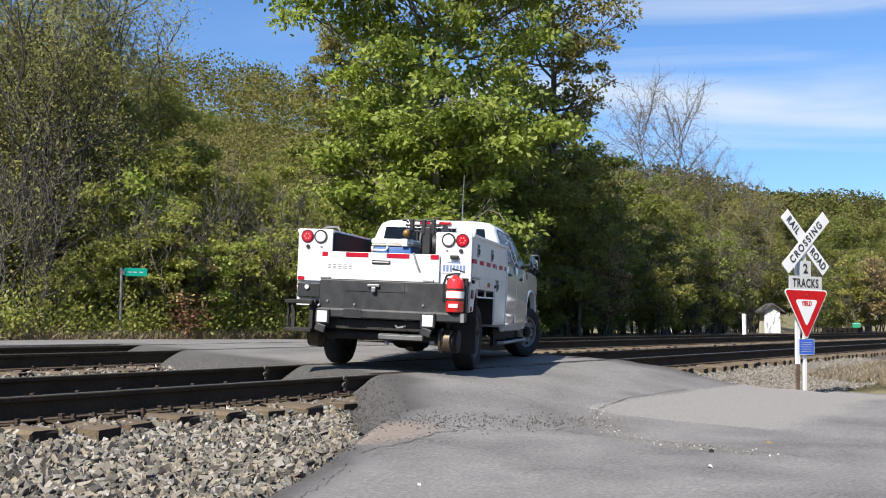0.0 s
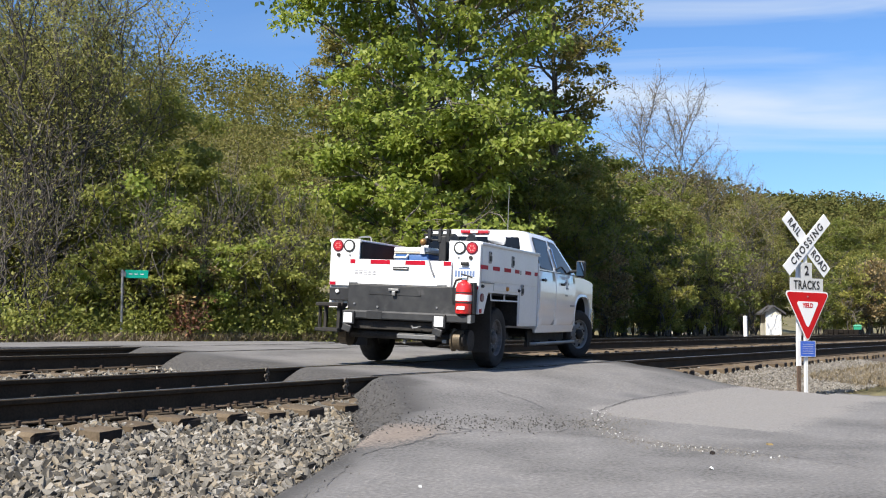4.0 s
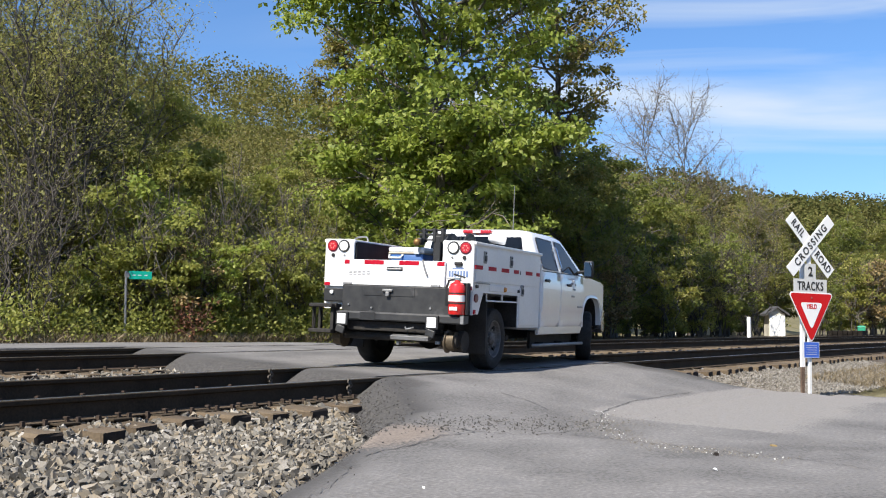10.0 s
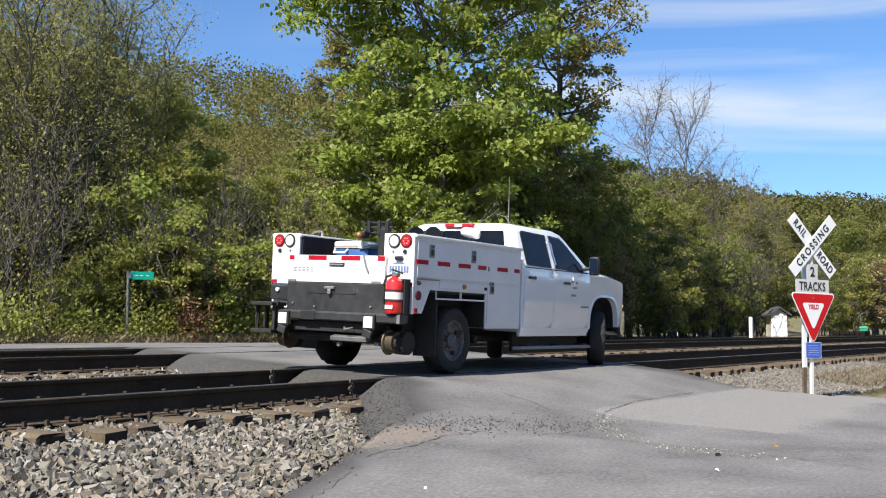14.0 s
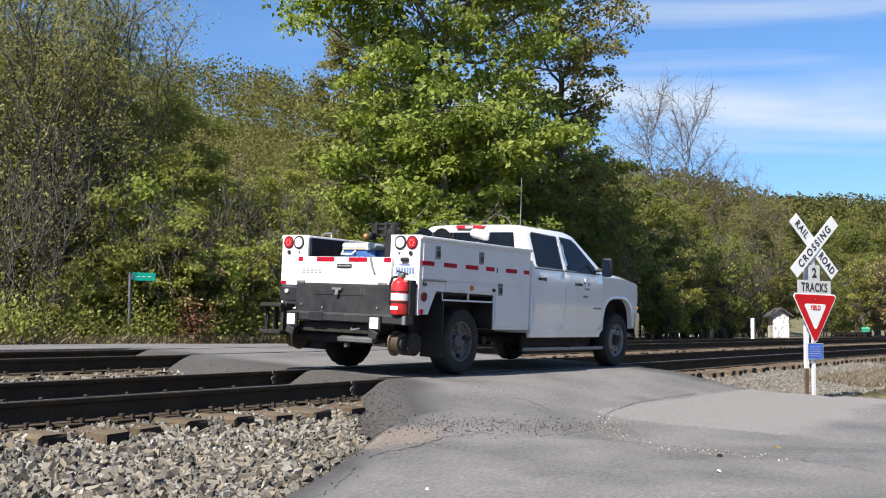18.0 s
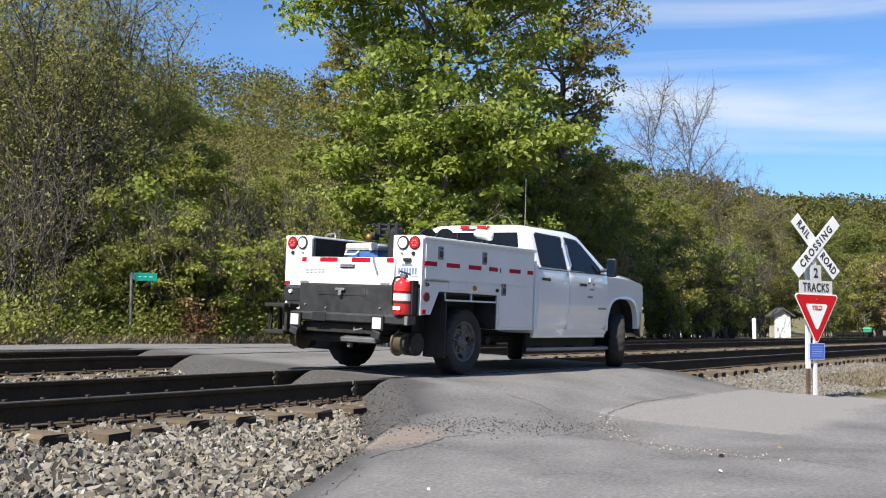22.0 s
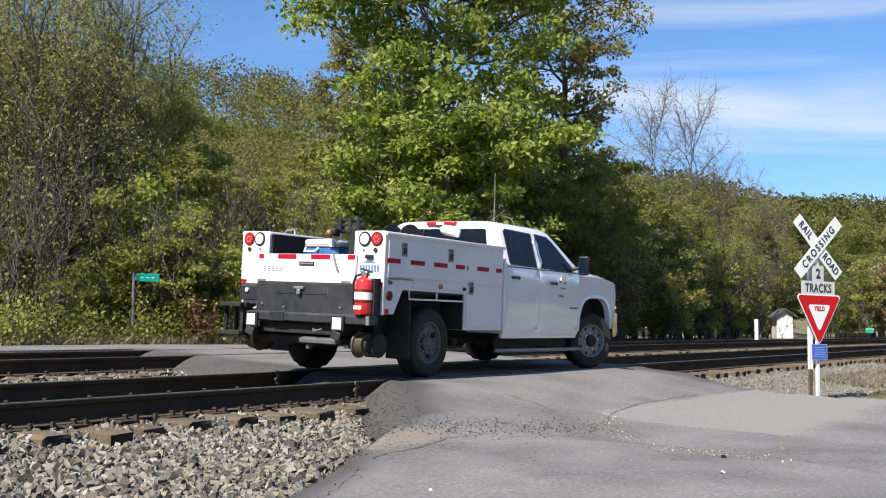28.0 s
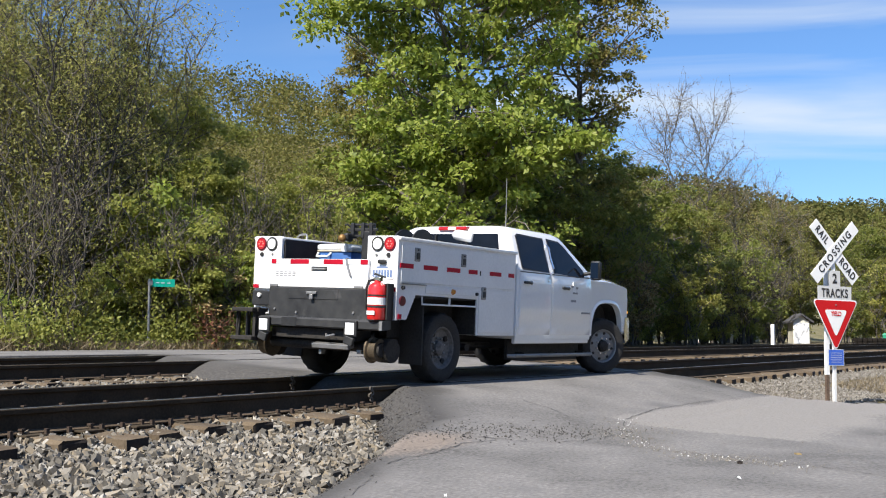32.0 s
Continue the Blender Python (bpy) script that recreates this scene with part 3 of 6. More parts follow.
def build_tracks():
    rng = np.random.default_rng(4)
    tie_me = {}
    for k, (name, yc, z0, z1, label) in enumerate((("railway_track_near", 0.0, -0.030, 0.030, "near railway track with dark rails and worn timber ties"),
                                                   ("railway_track_far", 4.10, 0.165, 0.215, "far railway track with dark rails across the road"))):
        track = tagged(empty(name), label, "railway track", kind="structure")
        child("rail", rail_mesh(yc - 0.755, z0, -30, 420, "rail"), track, "dark rusty steel rail")
        child("rail", rail_mesh(yc + 0.755, z1, -30, 420, "rail"), track, "dark rusty steel rail")
        tilt = math.atan2(z1 - z0, 1.51)
        for x in np.arange(-6.0, 70.0, 0.497):
            if 9.0 + 0.3 * yc < x < 17.4:
                continue
            v = int(rng.integers(0, 4))
            if v not in tie_me:
                bm = box_bm(-0.115, 0.115, -1.30, 1.30, -0.18, 0.0, bevel=0.012, seg=1)
                for vert in bm.verts:
                    vert.co += Vector(rng.normal(size=3)) * 0.006
                me = bpy.data.meshes.new("tie")
                bm.normal_update()
                bm.to_mesh(me)
                bm.free()
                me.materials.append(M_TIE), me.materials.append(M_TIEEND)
                # end faces take the darker colour that holds their shade
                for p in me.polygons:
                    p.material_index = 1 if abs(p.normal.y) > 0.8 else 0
                tie_me[v] = me
            jit = rng.normal(size=3)
            ob = child("tie", tie_me[v], track, m=pose(float(x) + 0.02 * jit[0], yc + bend(x) + 0.035 * jit[1], (z0 + z1) / 2 - 0.196, math.degrees(tilt), 0, 0.8 * jit[2] + 90 - 90))


def build_fittings():
    """Tie plates, spikes and anchors on the ties nearest the road."""
    rng = np.random.default_rng(21)
    def shared(name, bm, material):
        me = bpy.data.meshes.new(name)
        bm.normal_update()
        bm.to_mesh(me)
        bm.free()
        me.materials.append(material)
        return me
    plate = shared("tie_plate", box_bm(-0.095, 0.095, -0.19, 0.19, -0.008, 0.010, 0.003, 1), M_RAIL)
    sp = box_bm(-0.010, 0.010, -0.010, 0.010, -0.03, 0.035)
    box(sp, -0.017, 0.017, -0.014, 0.030, 0.030, 0.046)
    spike = shared("spike", sp, M_SPIKE)
    an = box_bm(-0.014, 0.014, -0.10, 0.10, -0.03, 0.0, 0.004, 1)
    box(an, -0.014, 0.014, -0.105, -0.075, -0.03, 0.035)
    anchor = shared("rail_anchor", an, M_SPIKE)
    for track, yc, z0, z1 in ((bpy.data.objects["railway_track_near"], 0.0, -0.030, 0.030), (bpy.data.objects["railway_track_far"], 4.10, 0.165, 0.215)):
        for x in np.arange(-6.0, 9.0 + 0.3 * yc, 0.497):
            if x < 3.0:
                continue
            for side, z in ((-1, z0), (1, z1)):
                y = yc + side * 0.755
                child("tie_plate", plate, track, m=pose(x, y, z - 0.192))
                for dy in (-0.086, 0.086):
                    dx = 0.05 * (1 if rng.random() < 0.5 else -1)
                    child("spike", spike, track, m=pose(x + dx, y + dy, z - 0.187, 0, 0, 180 if dy > 0 else 0))
                if yc == 0 and side < 0:
                    for dx in (-0.15, 0.15):
                        child("rail_anchor", anchor, track, m=pose(x + dx, y, z - 0.186))
        for side, z, x in ((-1, z0, 9.05), (1, z1, 9.55)):
            if yc == 0:
                bm = bmesh.new()
                for k in range(4):
                    cx, cz = 0.016 * (1 if k % 2 else -1), -0.022 - 0.036 * k
                    ring = [(cx + 0.021 * math.cos(a), 0, cz + 0.021 * math.sin(a)) for a in np.linspace(0, 2 * math.pi, 11)]
                    tube(bm, ring, 0.009, 5)
                child("guard_clip", shared("guard_clip", bm, M_CLIP), track, "pale bent rail-end bracket with eyes", m=pose(x, yc + side * 0.755 - 0.055, z, 0, 12, 0))



def build_ballast():
    for name, x0, x1 in (("ballast_bed_left", -40, 9.6), ("ballast_bed_right", 17.2, 300)):
        ys = [-3.3, -3.0, -2.4, -1.75, -1.45, -1.3, -1.12, -0.9, 0, 0.9, 1.3, 1.7, 2.05, 2.4, 2.7, 3.0, 4.1, 5.3, 5.6, 6.0]
        xs = [*np.arange(x0, min(x1, 40), 0.6), *np.arange(40, x1, 6.0)]
        if x1 < 20:
            xs.append(x1)
        verts = [(x, y + bend(x), bed_z(y) + 0.02 * noise.noise((x * 2, y * 2, 5)) - (0.2 if y in (-3.3, 6.0) else 0)) for y in ys for x in xs]
        w = len(xs)
        faces = [(j * w + i, j * w + i + 1, (j + 1) * w + i + 1, (j + 1) * w + i) for j in range(len(ys) - 1) for i in range(w - 1)]
        tagged(new(name, mesh_data(name, verts, faces, M_BED, smooth=True)), "packed ballast fines under the tracks", "ballast", kind="structure")
    rng = np.random.default_rng(11)

    def heap(name, n, xr, yr, s0, s1, label, seed, keep=None):
        x, y = rng.uniform(*xr, n), rng.uniform(*yr, n)
        s = rng.uniform(s0, s1, n)
        ok = np.array([keep is None or keep(a, b) for a, b in zip(x, y)])
        x, y, s = x[ok], y[ok], s[ok]
        z = np.interp(y, *BED_Z) + s * rng.uniform(-0.5, 0.9, len(s))
        y = y + np.array([bend(a) for a in x])
        rock_field(name, np.stack([x, y, z], 1), s, seed, M_PALESTONE if seed == 5 else M_STONE, label)

    heap("ballast_near", 26000, (2.6, 9.2), (-3.9, -1.12), 0.018, 0.042, "angular grey ballast stones on the track shoulder", 1, lambda a, b: a < road_left(b) + 0.25 * noise.noise((a * 2, b * 2, 0)) + 0.1)
    heap("ballast_cribs", 7000, (3.0, 9.4), (-1.2, 1.4), 0.016, 0.036, "grey ballast stones between the ties", 2)
    heap("ballast_between", 10000, (4.0, 10.4), (1.3, 3.2), 0.018, 0.040, "pale ballast stones between the two tracks", 3)
    heap("ballast_verge", 20000, (16.5, 31.0), (-3.6, -1.15), 0.009, 0.024, "pale ballast stones around the warning sign", 5, lambda a, b: a > road_right(b) - 0.1)
    # loose grit on the paving, thickest at the crumbling edges and the crack
    r2 = np.random.default_rng(8)
    pts = []
    for _ in range(420):
        pts.append((9.9 + r2.normal() * 0.55, -3.35 + r2.normal() * 0.22))
    seam = np.array([(10.53, -2.98), (9.55, -3.42), (8.9, -3.9), (8.62, -4.4), (8.68, -4.8), (8.5, -5.35)])  # broken edge of an old overlay
    def along(t, loose):
        k = min(len(seam) - 2, int(t * (len(seam) - 1)))
        p = seam[k] + (seam[k + 1] - seam[k]) * (t * (len(seam) - 1) - k)
        return p[0] + r2.normal() * loose, p[1] + r2.normal() * loose * 0.5
    for _ in range(1300):
        pts.append(along(r2.uniform(0, 1), 0.17))
    for _ in range(300):
        pts.append((r2.uniform(4, 16), r2.uniform(-6.5, -1.2)))
    pts = [p for p in pts if road_left(p[1]) < p[0] < road_right(p[1])]
    sz = r2.uniform(0.002, 0.0055, len(pts)) * np.where(r2.random(len(pts)) < 0.04, 2.0, 1.0)
    edge = []
    for _ in range(3400):
        y = r2.uniform(-4.2, -0.95)
        edge.append((road_left(y) + abs(r2.normal()) * 0.30 - 0.1, y))
    for _ in range(650):  # crumbs strewn along the cracks
        t = r2.uniform(0, 1)
        edge.append((7.4 + 2.3 * t + r2.normal() * 0.35, -2.45 - 0.85 * t + r2.normal() * 0.16))
    edge = [p for p in edge if road_left(p[1]) < p[0]]
    rock_field("shoulder_grit", np.array([(x, y, road_top(x, y) + 0.004) for x, y in edge]), r2.uniform(0.003, 0.010, len(edge)), 19, M_DARKGRIT, "dark crumbs of broken asphalt on the road shoulder")
    rock_field("road_grit", np.array([(x, y, road_top(x, y) + 0.003) for x, y in pts]), sz, 9, M_PALESTONE, "loose grit and pebbles on the asphalt")
    chips = np.array([along(r2.uniform(0, 1) ** 1.6, 0.09) for _ in range(110)])
    rock_field("pale_chips", np.array([(x, y, road_top(x, y) + 0.005) for x, y in chips]), r2.uniform(0.0025, 0.0075, 110) * np.where(r2.random(110) < 0.12, 1.6, 1.0), 29, M_CHIP, "white chips of broken stone on the road crack")
    scrap = new("paper_scrap", mesh_data("paper_scrap", [(-0.022, -0.015, 0), (0.02, -0.018, 0.012), (0.024, 0.014, 0.002), (-0.018, 0.017, 0.016), (0.0, 0.0, 0.022)], [(0, 1, 4), (1, 2, 4), (2, 3, 4), (3, 0, 4)], M_WHITETAPE))
    scrap.matrix_basis = pose(7.5, -5.16, road_top(7.5, -5.16) + 0.002, 0, 0, 30)
    tagged(scrap, "crumpled white scrap of paper on the asphalt", "litter")
    for name, x, y, size, material, label, kind in (("pebble", 8.38, -4.88, 0.022, M_TIEEND, "small dark pebble on the asphalt", "stone"), ("pebble", 5.5, -4.04, 0.011, M_WHITETAPE, "small white pebble on the asphalt", "stone"),
                                                    ("fallen_leaf", 9.37, -5.05, 0.030, M_LEAF_BROWN, "curled orange-brown leaf on the asphalt", "leaf")):
        v, f = lump()
        flat = 0.35 if name == "fallen_leaf" else 0.8
        wob = r2.uniform(0.6, 1.2, v.shape)
        ob = new(name, mesh_data(name, [(a * size * 1.4, b * size, c * size * flat) for a, b, c in v * wob], [tuple(int(i) for i in t) for t in f], material))
        ob.matrix_basis = pose(x, y, road_top(x, y) + size * flat * 0.55, 0, 0, 40)
        tagged(ob, label, kind)
    heap("ballast_far_cribs", 3500, (17.6, 40.0), (-1.2, 3.2), 0.016, 0.034, "ballast stones along the far rails", 6)


def build_litter():
    """Bare earth and fallen leaves between the far track and the wood."""
    xs, ys = [*np.arange(19.0, 60, 1.0), *np.arange(60, 190, 4.0)], [6.25, 6.6, 7.2, 8.0, 9.0, 11.0, 13.5, 15.8]
    verts = [(x, y + bend(x) + (0.25 * noise.noise((x * 0.5, 0, 0)) if y < 6.4 else 0), ground_z(x, min(y, 15.9)) + 0.06 + 0.03 * noise.noise((x, y, 6))) for y in ys for x in xs]
    w = len(xs)
    faces = [(j * w + i, j * w + i + 1, (j + 1) * w + i + 1, (j + 1) * w + i) for j in range(len(ys) - 1) for i in range(w - 1)]
    tagged(new("wood_floor", mesh_data("wood_floor", verts, faces, M_SOIL, smooth=True)), "dark leaf litter and earth under the trees", "ground", kind="structure")


build_ground()
build_litter()
build_road()
build_tracks()
build_fittings()
build_ballast()


# ---- trees and undergrowth ----
def leaf_quads(rng, at, out, size, droop=0.3, width=0.62):
    """Folded four-cornered leaves at the points, each hanging outward along its twig."""
    n = len(at)
    d = out + rng.normal(size=(n, 3)) * 0.75
    d[:, 2] -= droop
    d /= np.linalg.norm(d, axis=1)[:, None] + 1e-9
    up = np.array([0, 0, 1.0]) + rng.normal(size=(n, 3)) * 0.55
    side = np.cross(d, up)
    side /= np.linalg.norm(side, axis=1)[:, None] + 1e-9
    nrm = np.cross(side, d)
    L = (size * rng.uniform(0.6, 1.35, n))[:, None]
    w = L * width * 0.5
    mid = at + d * L * 0.45
    return np.stack([at, mid + side * w + nrm * L * 0.10, at + d * L, mid - side * w + nrm * L * 0.10], 1)


def grow(rng, height, radius, limbs, crown_r, base_frac, lean=(0, 0), rise=0.5, sub=7, wiggle=0.12, top_r=0.25, twig=0.55, low_r=0.0):
    """A trunk with limbs and side branches: lists of (points, radii) and the twig points with their directions."""
    lines, tips, dirs = [], [], []
    n = 9
    trunk = [Vector((lean[0] * t * height + wiggle * t * rng.normal(), lean[1] * t * height + wiggle * t * rng.normal(), t * height * 0.93)) for t in np.linspace(0, 1, n)]
    lines.append((trunk, [radius * (1.25 if i == 0 else 1 - 0.88 * i / (n - 1)) for i in range(n)]))
    for k in range(limbs):
        t = base_frac + (1 - base_frac) * ((k + 0.5 * rng.random()) / limbs) ** 0.85
        f = t * (n - 1)
        i = min(n - 2, int(f))
        p = trunk[i].lerp(trunk[i + 1], f - i)
        a = k * 2.4 + rng.normal() * 0.35
        u = (t - base_frac) / (1 - base_frac)
        reach = crown_r * (top_r + (1 - top_r) * math.sin(math.pi * min(1, 0.22 + 0.80 * (1 - u)) * 0.94)) * rng.uniform(0.72, 1.12)
        reach = max(reach, crown_r * low_r * (1 - u) * rng.uniform(0.75, 1.1))
        el = rise * (0.35 + 1.1 * u) + 0.15 * rng.normal()
        d = Vector((math.cos(a) * math.cos(el), math.sin(a) * math.cos(el), math.sin(el)))
        pts, q = [p], p.copy()
        m = 6
        for s in range(m):
            d = (d + Vector(rng.normal(size=3)) * 0.16 + Vector((0, 0, 0.05))).normalized()
            q = q + d * reach / m
            pts.append(q.copy())
        r0 = radius * 0.42 * (1 - 0.65 * u)
        lines.append((pts, [r0 * (1 - 0.85 * s / m) + 0.006 for s in range(m + 1)]))
        for b in range(sub):
            s = 1.2 + (m - 1.2) * (b + rng.random() * 0.6) / sub
            i2 = min(m - 1, int(s))
            p2 = pts[i2].lerp(pts[i2 + 1], s - i2)
            d2 = (d * 0.7 + Vector(rng.normal(size=3)) * 0.75 + Vector((0, 0, 0.12))).normalized()
            ln = reach * rng.uniform(0.22, 0.46) * twig / 0.55
            br, q2 = [p2], p2.copy()
            for _ in range(4):
                d2 = (d2 + Vector(rng.normal(size=3)) * 0.22).normalized()
                q2 = q2 + d2 * ln / 4
                br.append(q2.copy())
                tips.append(q2.copy()), dirs.append(d2.copy())
            lines.append((br, [0.016 * (1 - 0.2 * z) * max(0.5, radius / 0.15) for z in range(5)]))
    return lines, np.array([t[:] for t in tips]), np.array([t[:] for t in dirs])


def wood_mesh(name, lines, material, seg=5):
    verts, faces = [], []
    for pts, rad in lines:
        base = len(verts)
        for i, p in enumerate(pts):
            d = (pts[min(i + 1, len(pts) - 1)] - pts[max(i - 1, 0)]).normalized()
            side = d.cross(Vector((0.31, 0.91, 0.27))).normalized()
            up = d.cross(side)
            for k in range(seg):
                c = 2 * math.pi * k / seg
                verts.append(p + rad[i] * (math.cos(c) * side + math.sin(c) * up))
        for i in range(len(pts) - 1):
            for k in range(seg):
                faces.append((base + i * seg + k, base + i * seg + (k + 1) % seg, base + (i + 1) * seg + (k + 1) % seg, base + (i + 1) * seg + k))
    return mesh_data(name, verts, faces, material, smooth=True)


def tree(name, seed, leaf_mat, leaves, size, label, spread=0.32, droop=0.3, width=0.62, stems=1, wood=None, clump=1.0, flat=1.0, pads=None, **shape):
    """A tree with its foot at the origin. Move or copy it afterwards."""
    rng = np.random.default_rng(seed)
    kind = "tree" if "tree" in name else "shrub"
    ob = tagged(empty(name), label, kind, group=kind + "s at the wood edge")
    lines, tips, dirs = [], [], []
    for s in range(stems):
        sh = dict(shape)
        if stems > 1:
            a = 2 * math.pi * s / stems + rng.random()
            k = rng.uniform(0.08, 0.30)
            sh["lean"] = (k * math.cos(a), k * math.sin(a))
            sh["height"] = shape["height"] * rng.uniform(0.75, 1.05)
        ln, tp, dr = grow(rng, **sh)
        off = Vector((0.18 * math.cos(s * 2.1), 0.18 * math.sin(s * 2.1), 0)) if stems > 1 else Vector()
        lines += [([p + off for p in pts], rad) for pts, rad in ln]
        tips.append(tp + np.array(off)), dirs.append(dr)
    tips, dirs = np.concatenate(tips), np.concatenate(dirs)
    child("trunk", wood_mesh("trunk", lines, wood or M_BARK, 3 if kind == "shrub" else 5 if leaves > 20000 else 4), ob)
    if leaves:
        full = np.flatnonzero(rng.random(len(tips)) < clump)  # twigs that carry leaves
        pick = full[rng.integers(0, len(full), leaves)]
        at = tips[pick] + rng.normal(size=(leaves, 3)) * spread * np.array([1.0, 1.0, flat])
        at[:, 2] = np.maximum(at[:, 2], 0.05)
        out = dirs[pick]
        if pads:  # leaves gathered in drooping pads at the ends of chosen twigs
            count, wide, deep = pads
            heart = tips[full[rng.permutation(len(full))[:count]]]
            grow_to = rng.uniform(0.55, 1.3, len(heart))
            which = rng.integers(0, len(heart), leaves)
            off = rng.normal(size=(leaves, 3))
            off *= (rng.random(leaves) ** 0.45 / (np.linalg.norm(off, axis=1) + 1e-9))[:, None]
            far = np.hypot(off[:, 0], off[:, 1])
            off[:, 2] = off[:, 2] * deep - 0.35 * wide * far ** 2
            off[:, :2] *= wide
            at = heart[which] + off * grow_to[which][:, None]
            at[:, 2] = np.maximum(at[:, 2], 0.05)
            out = np.stack([off[:, 0], off[:, 1], np.zeros(leaves)], 1) / wide + 0.3 * rng.normal(size=(leaves, 3))
        child("crown", quads_data("crown", leaf_quads(rng, at, out, size, droop, width), leaf_mat), ob)
    return ob


def put(ob, x, y, z=0.2, turn=0.0, scale=1.0):
    ob.matrix_basis = pose(x, y, z, 0, 0, turn) @ Matrix.Scale(scale, 4)
    return ob


def more(ob, x, y, z=0.2, turn=0.0, scale=1.0):
    c = copy_thing(ob, pose(x, y, z, 0, 0, turn))
    c.scale = (scale, scale, scale)
    return c


def build_trees():
    # the large green tree behind the crossing
    big = tree("broadleaf_tree", 3, M_LEAF_GREEN, 58000, 0.185, "tall broadleaf tree with bright green drooping foliage", droop=0.35, pads=(640, 0.72, 0.26),
               height=14.8, radius=0.20, limbs=54, crown_r=4.7, base_frac=0.11, rise=0.40, sub=9, low_r=0.98)
    put(big, 26.3, 9.0, turn=30)
    side = tree("yellowing_tree", 13, M_LEAF_FADED, 21000, 0.15, "tall tree with thinning yellow-brown leaves", droop=0.4, pads=(340, 0.52, 0.22),
                height=14.5, radius=0.18, limbs=34, crown_r=3.1, base_frac=0.30, rise=0.55, sub=8)
    put(side, 34.6, 9.3, turn=80)
    # tall thin trees along the far road
    willow = tree("roadside_tree", 8, M_LEAF_WILLOW, 19000, 0.066, "slender many-stemmed tree with thin olive foliage", spread=0.20, droop=0.5, width=0.5, stems=5,
                  height=8.0, radius=0.06, limbs=19, crown_r=1.8, base_frac=0.12, rise=0.85, sub=8, wiggle=0.35, wood=M_BARK)
    put(willow, 16.3, 14.3, scale=1.22)
    for x, y, r, s in ((17.6, 14.2, 70, 1.18), (18.6, 13.9, 140, 1.08), (15.2, 13.9, 200, 1.16), (13.6, 12.9, 290, 0.98)):
        more(willow, x, y, turn=r, scale=s)
    old = tree("old_roadside_tree", 52, M_LEAF_WILLOW, 4200, 0.085, "dark many-trunked tree with few leaves by the road", spread=0.22, droop=0.4, width=0.5, stems=6,
               height=7.4, radius=0.065, limbs=12, crown_r=2.0, base_frac=0.22, rise=0.9, sub=7, wiggle=0.3, wood=M_DARKBARK)
    put(old, 15.2, 11.8, turn=20)
    # undergrowth of the wood's edge
    kinds = []
    for k, (m, nm, lb) in enumerate(((M_LEAF_YELLOW, "yellowing_shrub", "leafy roadside shrub with yellow-green leaves"), (M_LEAF_OLIVE, "olive_shrub", "tangled shrub with dull olive leaves"),
                                     (M_LEAF_GREEN, "green_shrub", "dense green shrub at the wood edge"), (M_LEAF_BROWN, "browning_shrub", "thin shrub with browning autumn leaves"),
                                     (M_LEAF_DARK, "dark_shrub", "dense dark green shrub beside the line"))):
        kinds.append(tree(nm, 20 + k, m, 3800, 0.105, lb, droop=0.25, pads=(64, 0.30, 0.15), stems=6, height=2.9, radius=0.03, limbs=8, crown_r=1.0, base_frac=0.12, rise=0.7, sub=5, wiggle=0.2))
    rng = random.Random(5)
    spots = [(16.2, 9.7, 0, 0.95), (13.6, 9.9, 1, 0.7), (15.3, 10.3, 2, 0.8), (17.0, 9.6, 3, 0.75), (24.0, 9.0, 4, 1.0), (16.9, 10.0, 0, 0.8), (15.75, 10.0, 0, 0.8), (17.7, 9.5, 2, 0.8), (19.2, 9.35, 0, 0.9), (20.7, 9.4, 0, 0.8), (18.4, 10.2, 0, 1.0), (26.3, 7.6, 2, 1.35), (27.6, 7.2, 2, 1.2)]
    for i in range(9):
        x = 12.4 + i * 2.1 + rng.uniform(-0.3, 0.3)
        spots.append((x, 9.75 - max(0, x - 16) * 0.05 + rng.uniform(-0.2, 0.7), rng.choice((0, 0, 0, 0, 2)) if x < 22 else rng.choice((1, 4, 4)), rng.uniform(0.65, 1.05)))
    for i in range(11):
        x = 13 + i * 1.95 + rng.uniform(-0.4, 0.4)
        spots.append((x, rng.uniform(11.6, 14.5), rng.choice((0, 1, 0, 2)) if x < 24 else 4, rng.uniform(0.9, 1.4)))
    for i in range(24):
        x = 34 + i * 2.2
        spots.append((x, 8.6 + bend(x) + rng.uniform(-0.5, 1.5), rng.choice((1, 4, 4, 3)), rng.uniform(0.9, 1.6)))
    for i in range(3):
        spots.append((16.0 + i * 1.0 + rng.uniform(-0.3, 0.3), 10.9 + rng.uniform(-0.3, 0.5), (0, 2, 0, 0)[i % 4], rng.uniform(1.0, 1.3)))
    spots = [p for p in spots if not 51.5 < p[0] < 61]
    for i, (x, y, k, s) in enumerate(spots):
        s *= 0.62 if x < 15.6 and y < 11 else 1.0  # only low growth at the road bend
        if i < 5:
            put(kinds[i], x, y, turn=rng.uniform(0, 360), scale=s)
        else:
            more(kinds[k], x, y, turn=rng.uniform(0, 360), scale=s)
    for i in range(26):  # a dense dark row closes the view under the trees down the line
        x = 33 + i * 1.75
        more(kinds[4 if i % 3 else 1], x, 13.6 + rng.uniform(-0.8, 0.8), ground_z(x, 13.6) + 0.05, turn=i * 53, scale=rng.uniform(1.5, 2.1))
    for i in range(22):  # low growth hides the feet of the trees
        x = 33.5 + i * 0.95
        more(kinds[4 if i % 4 else 1], x, 9.3 + 0.5 * bend(x) + rng.uniform(-0.5, 0.7), turn=i * 71, scale=rng.uniform(0.45, 0.75))
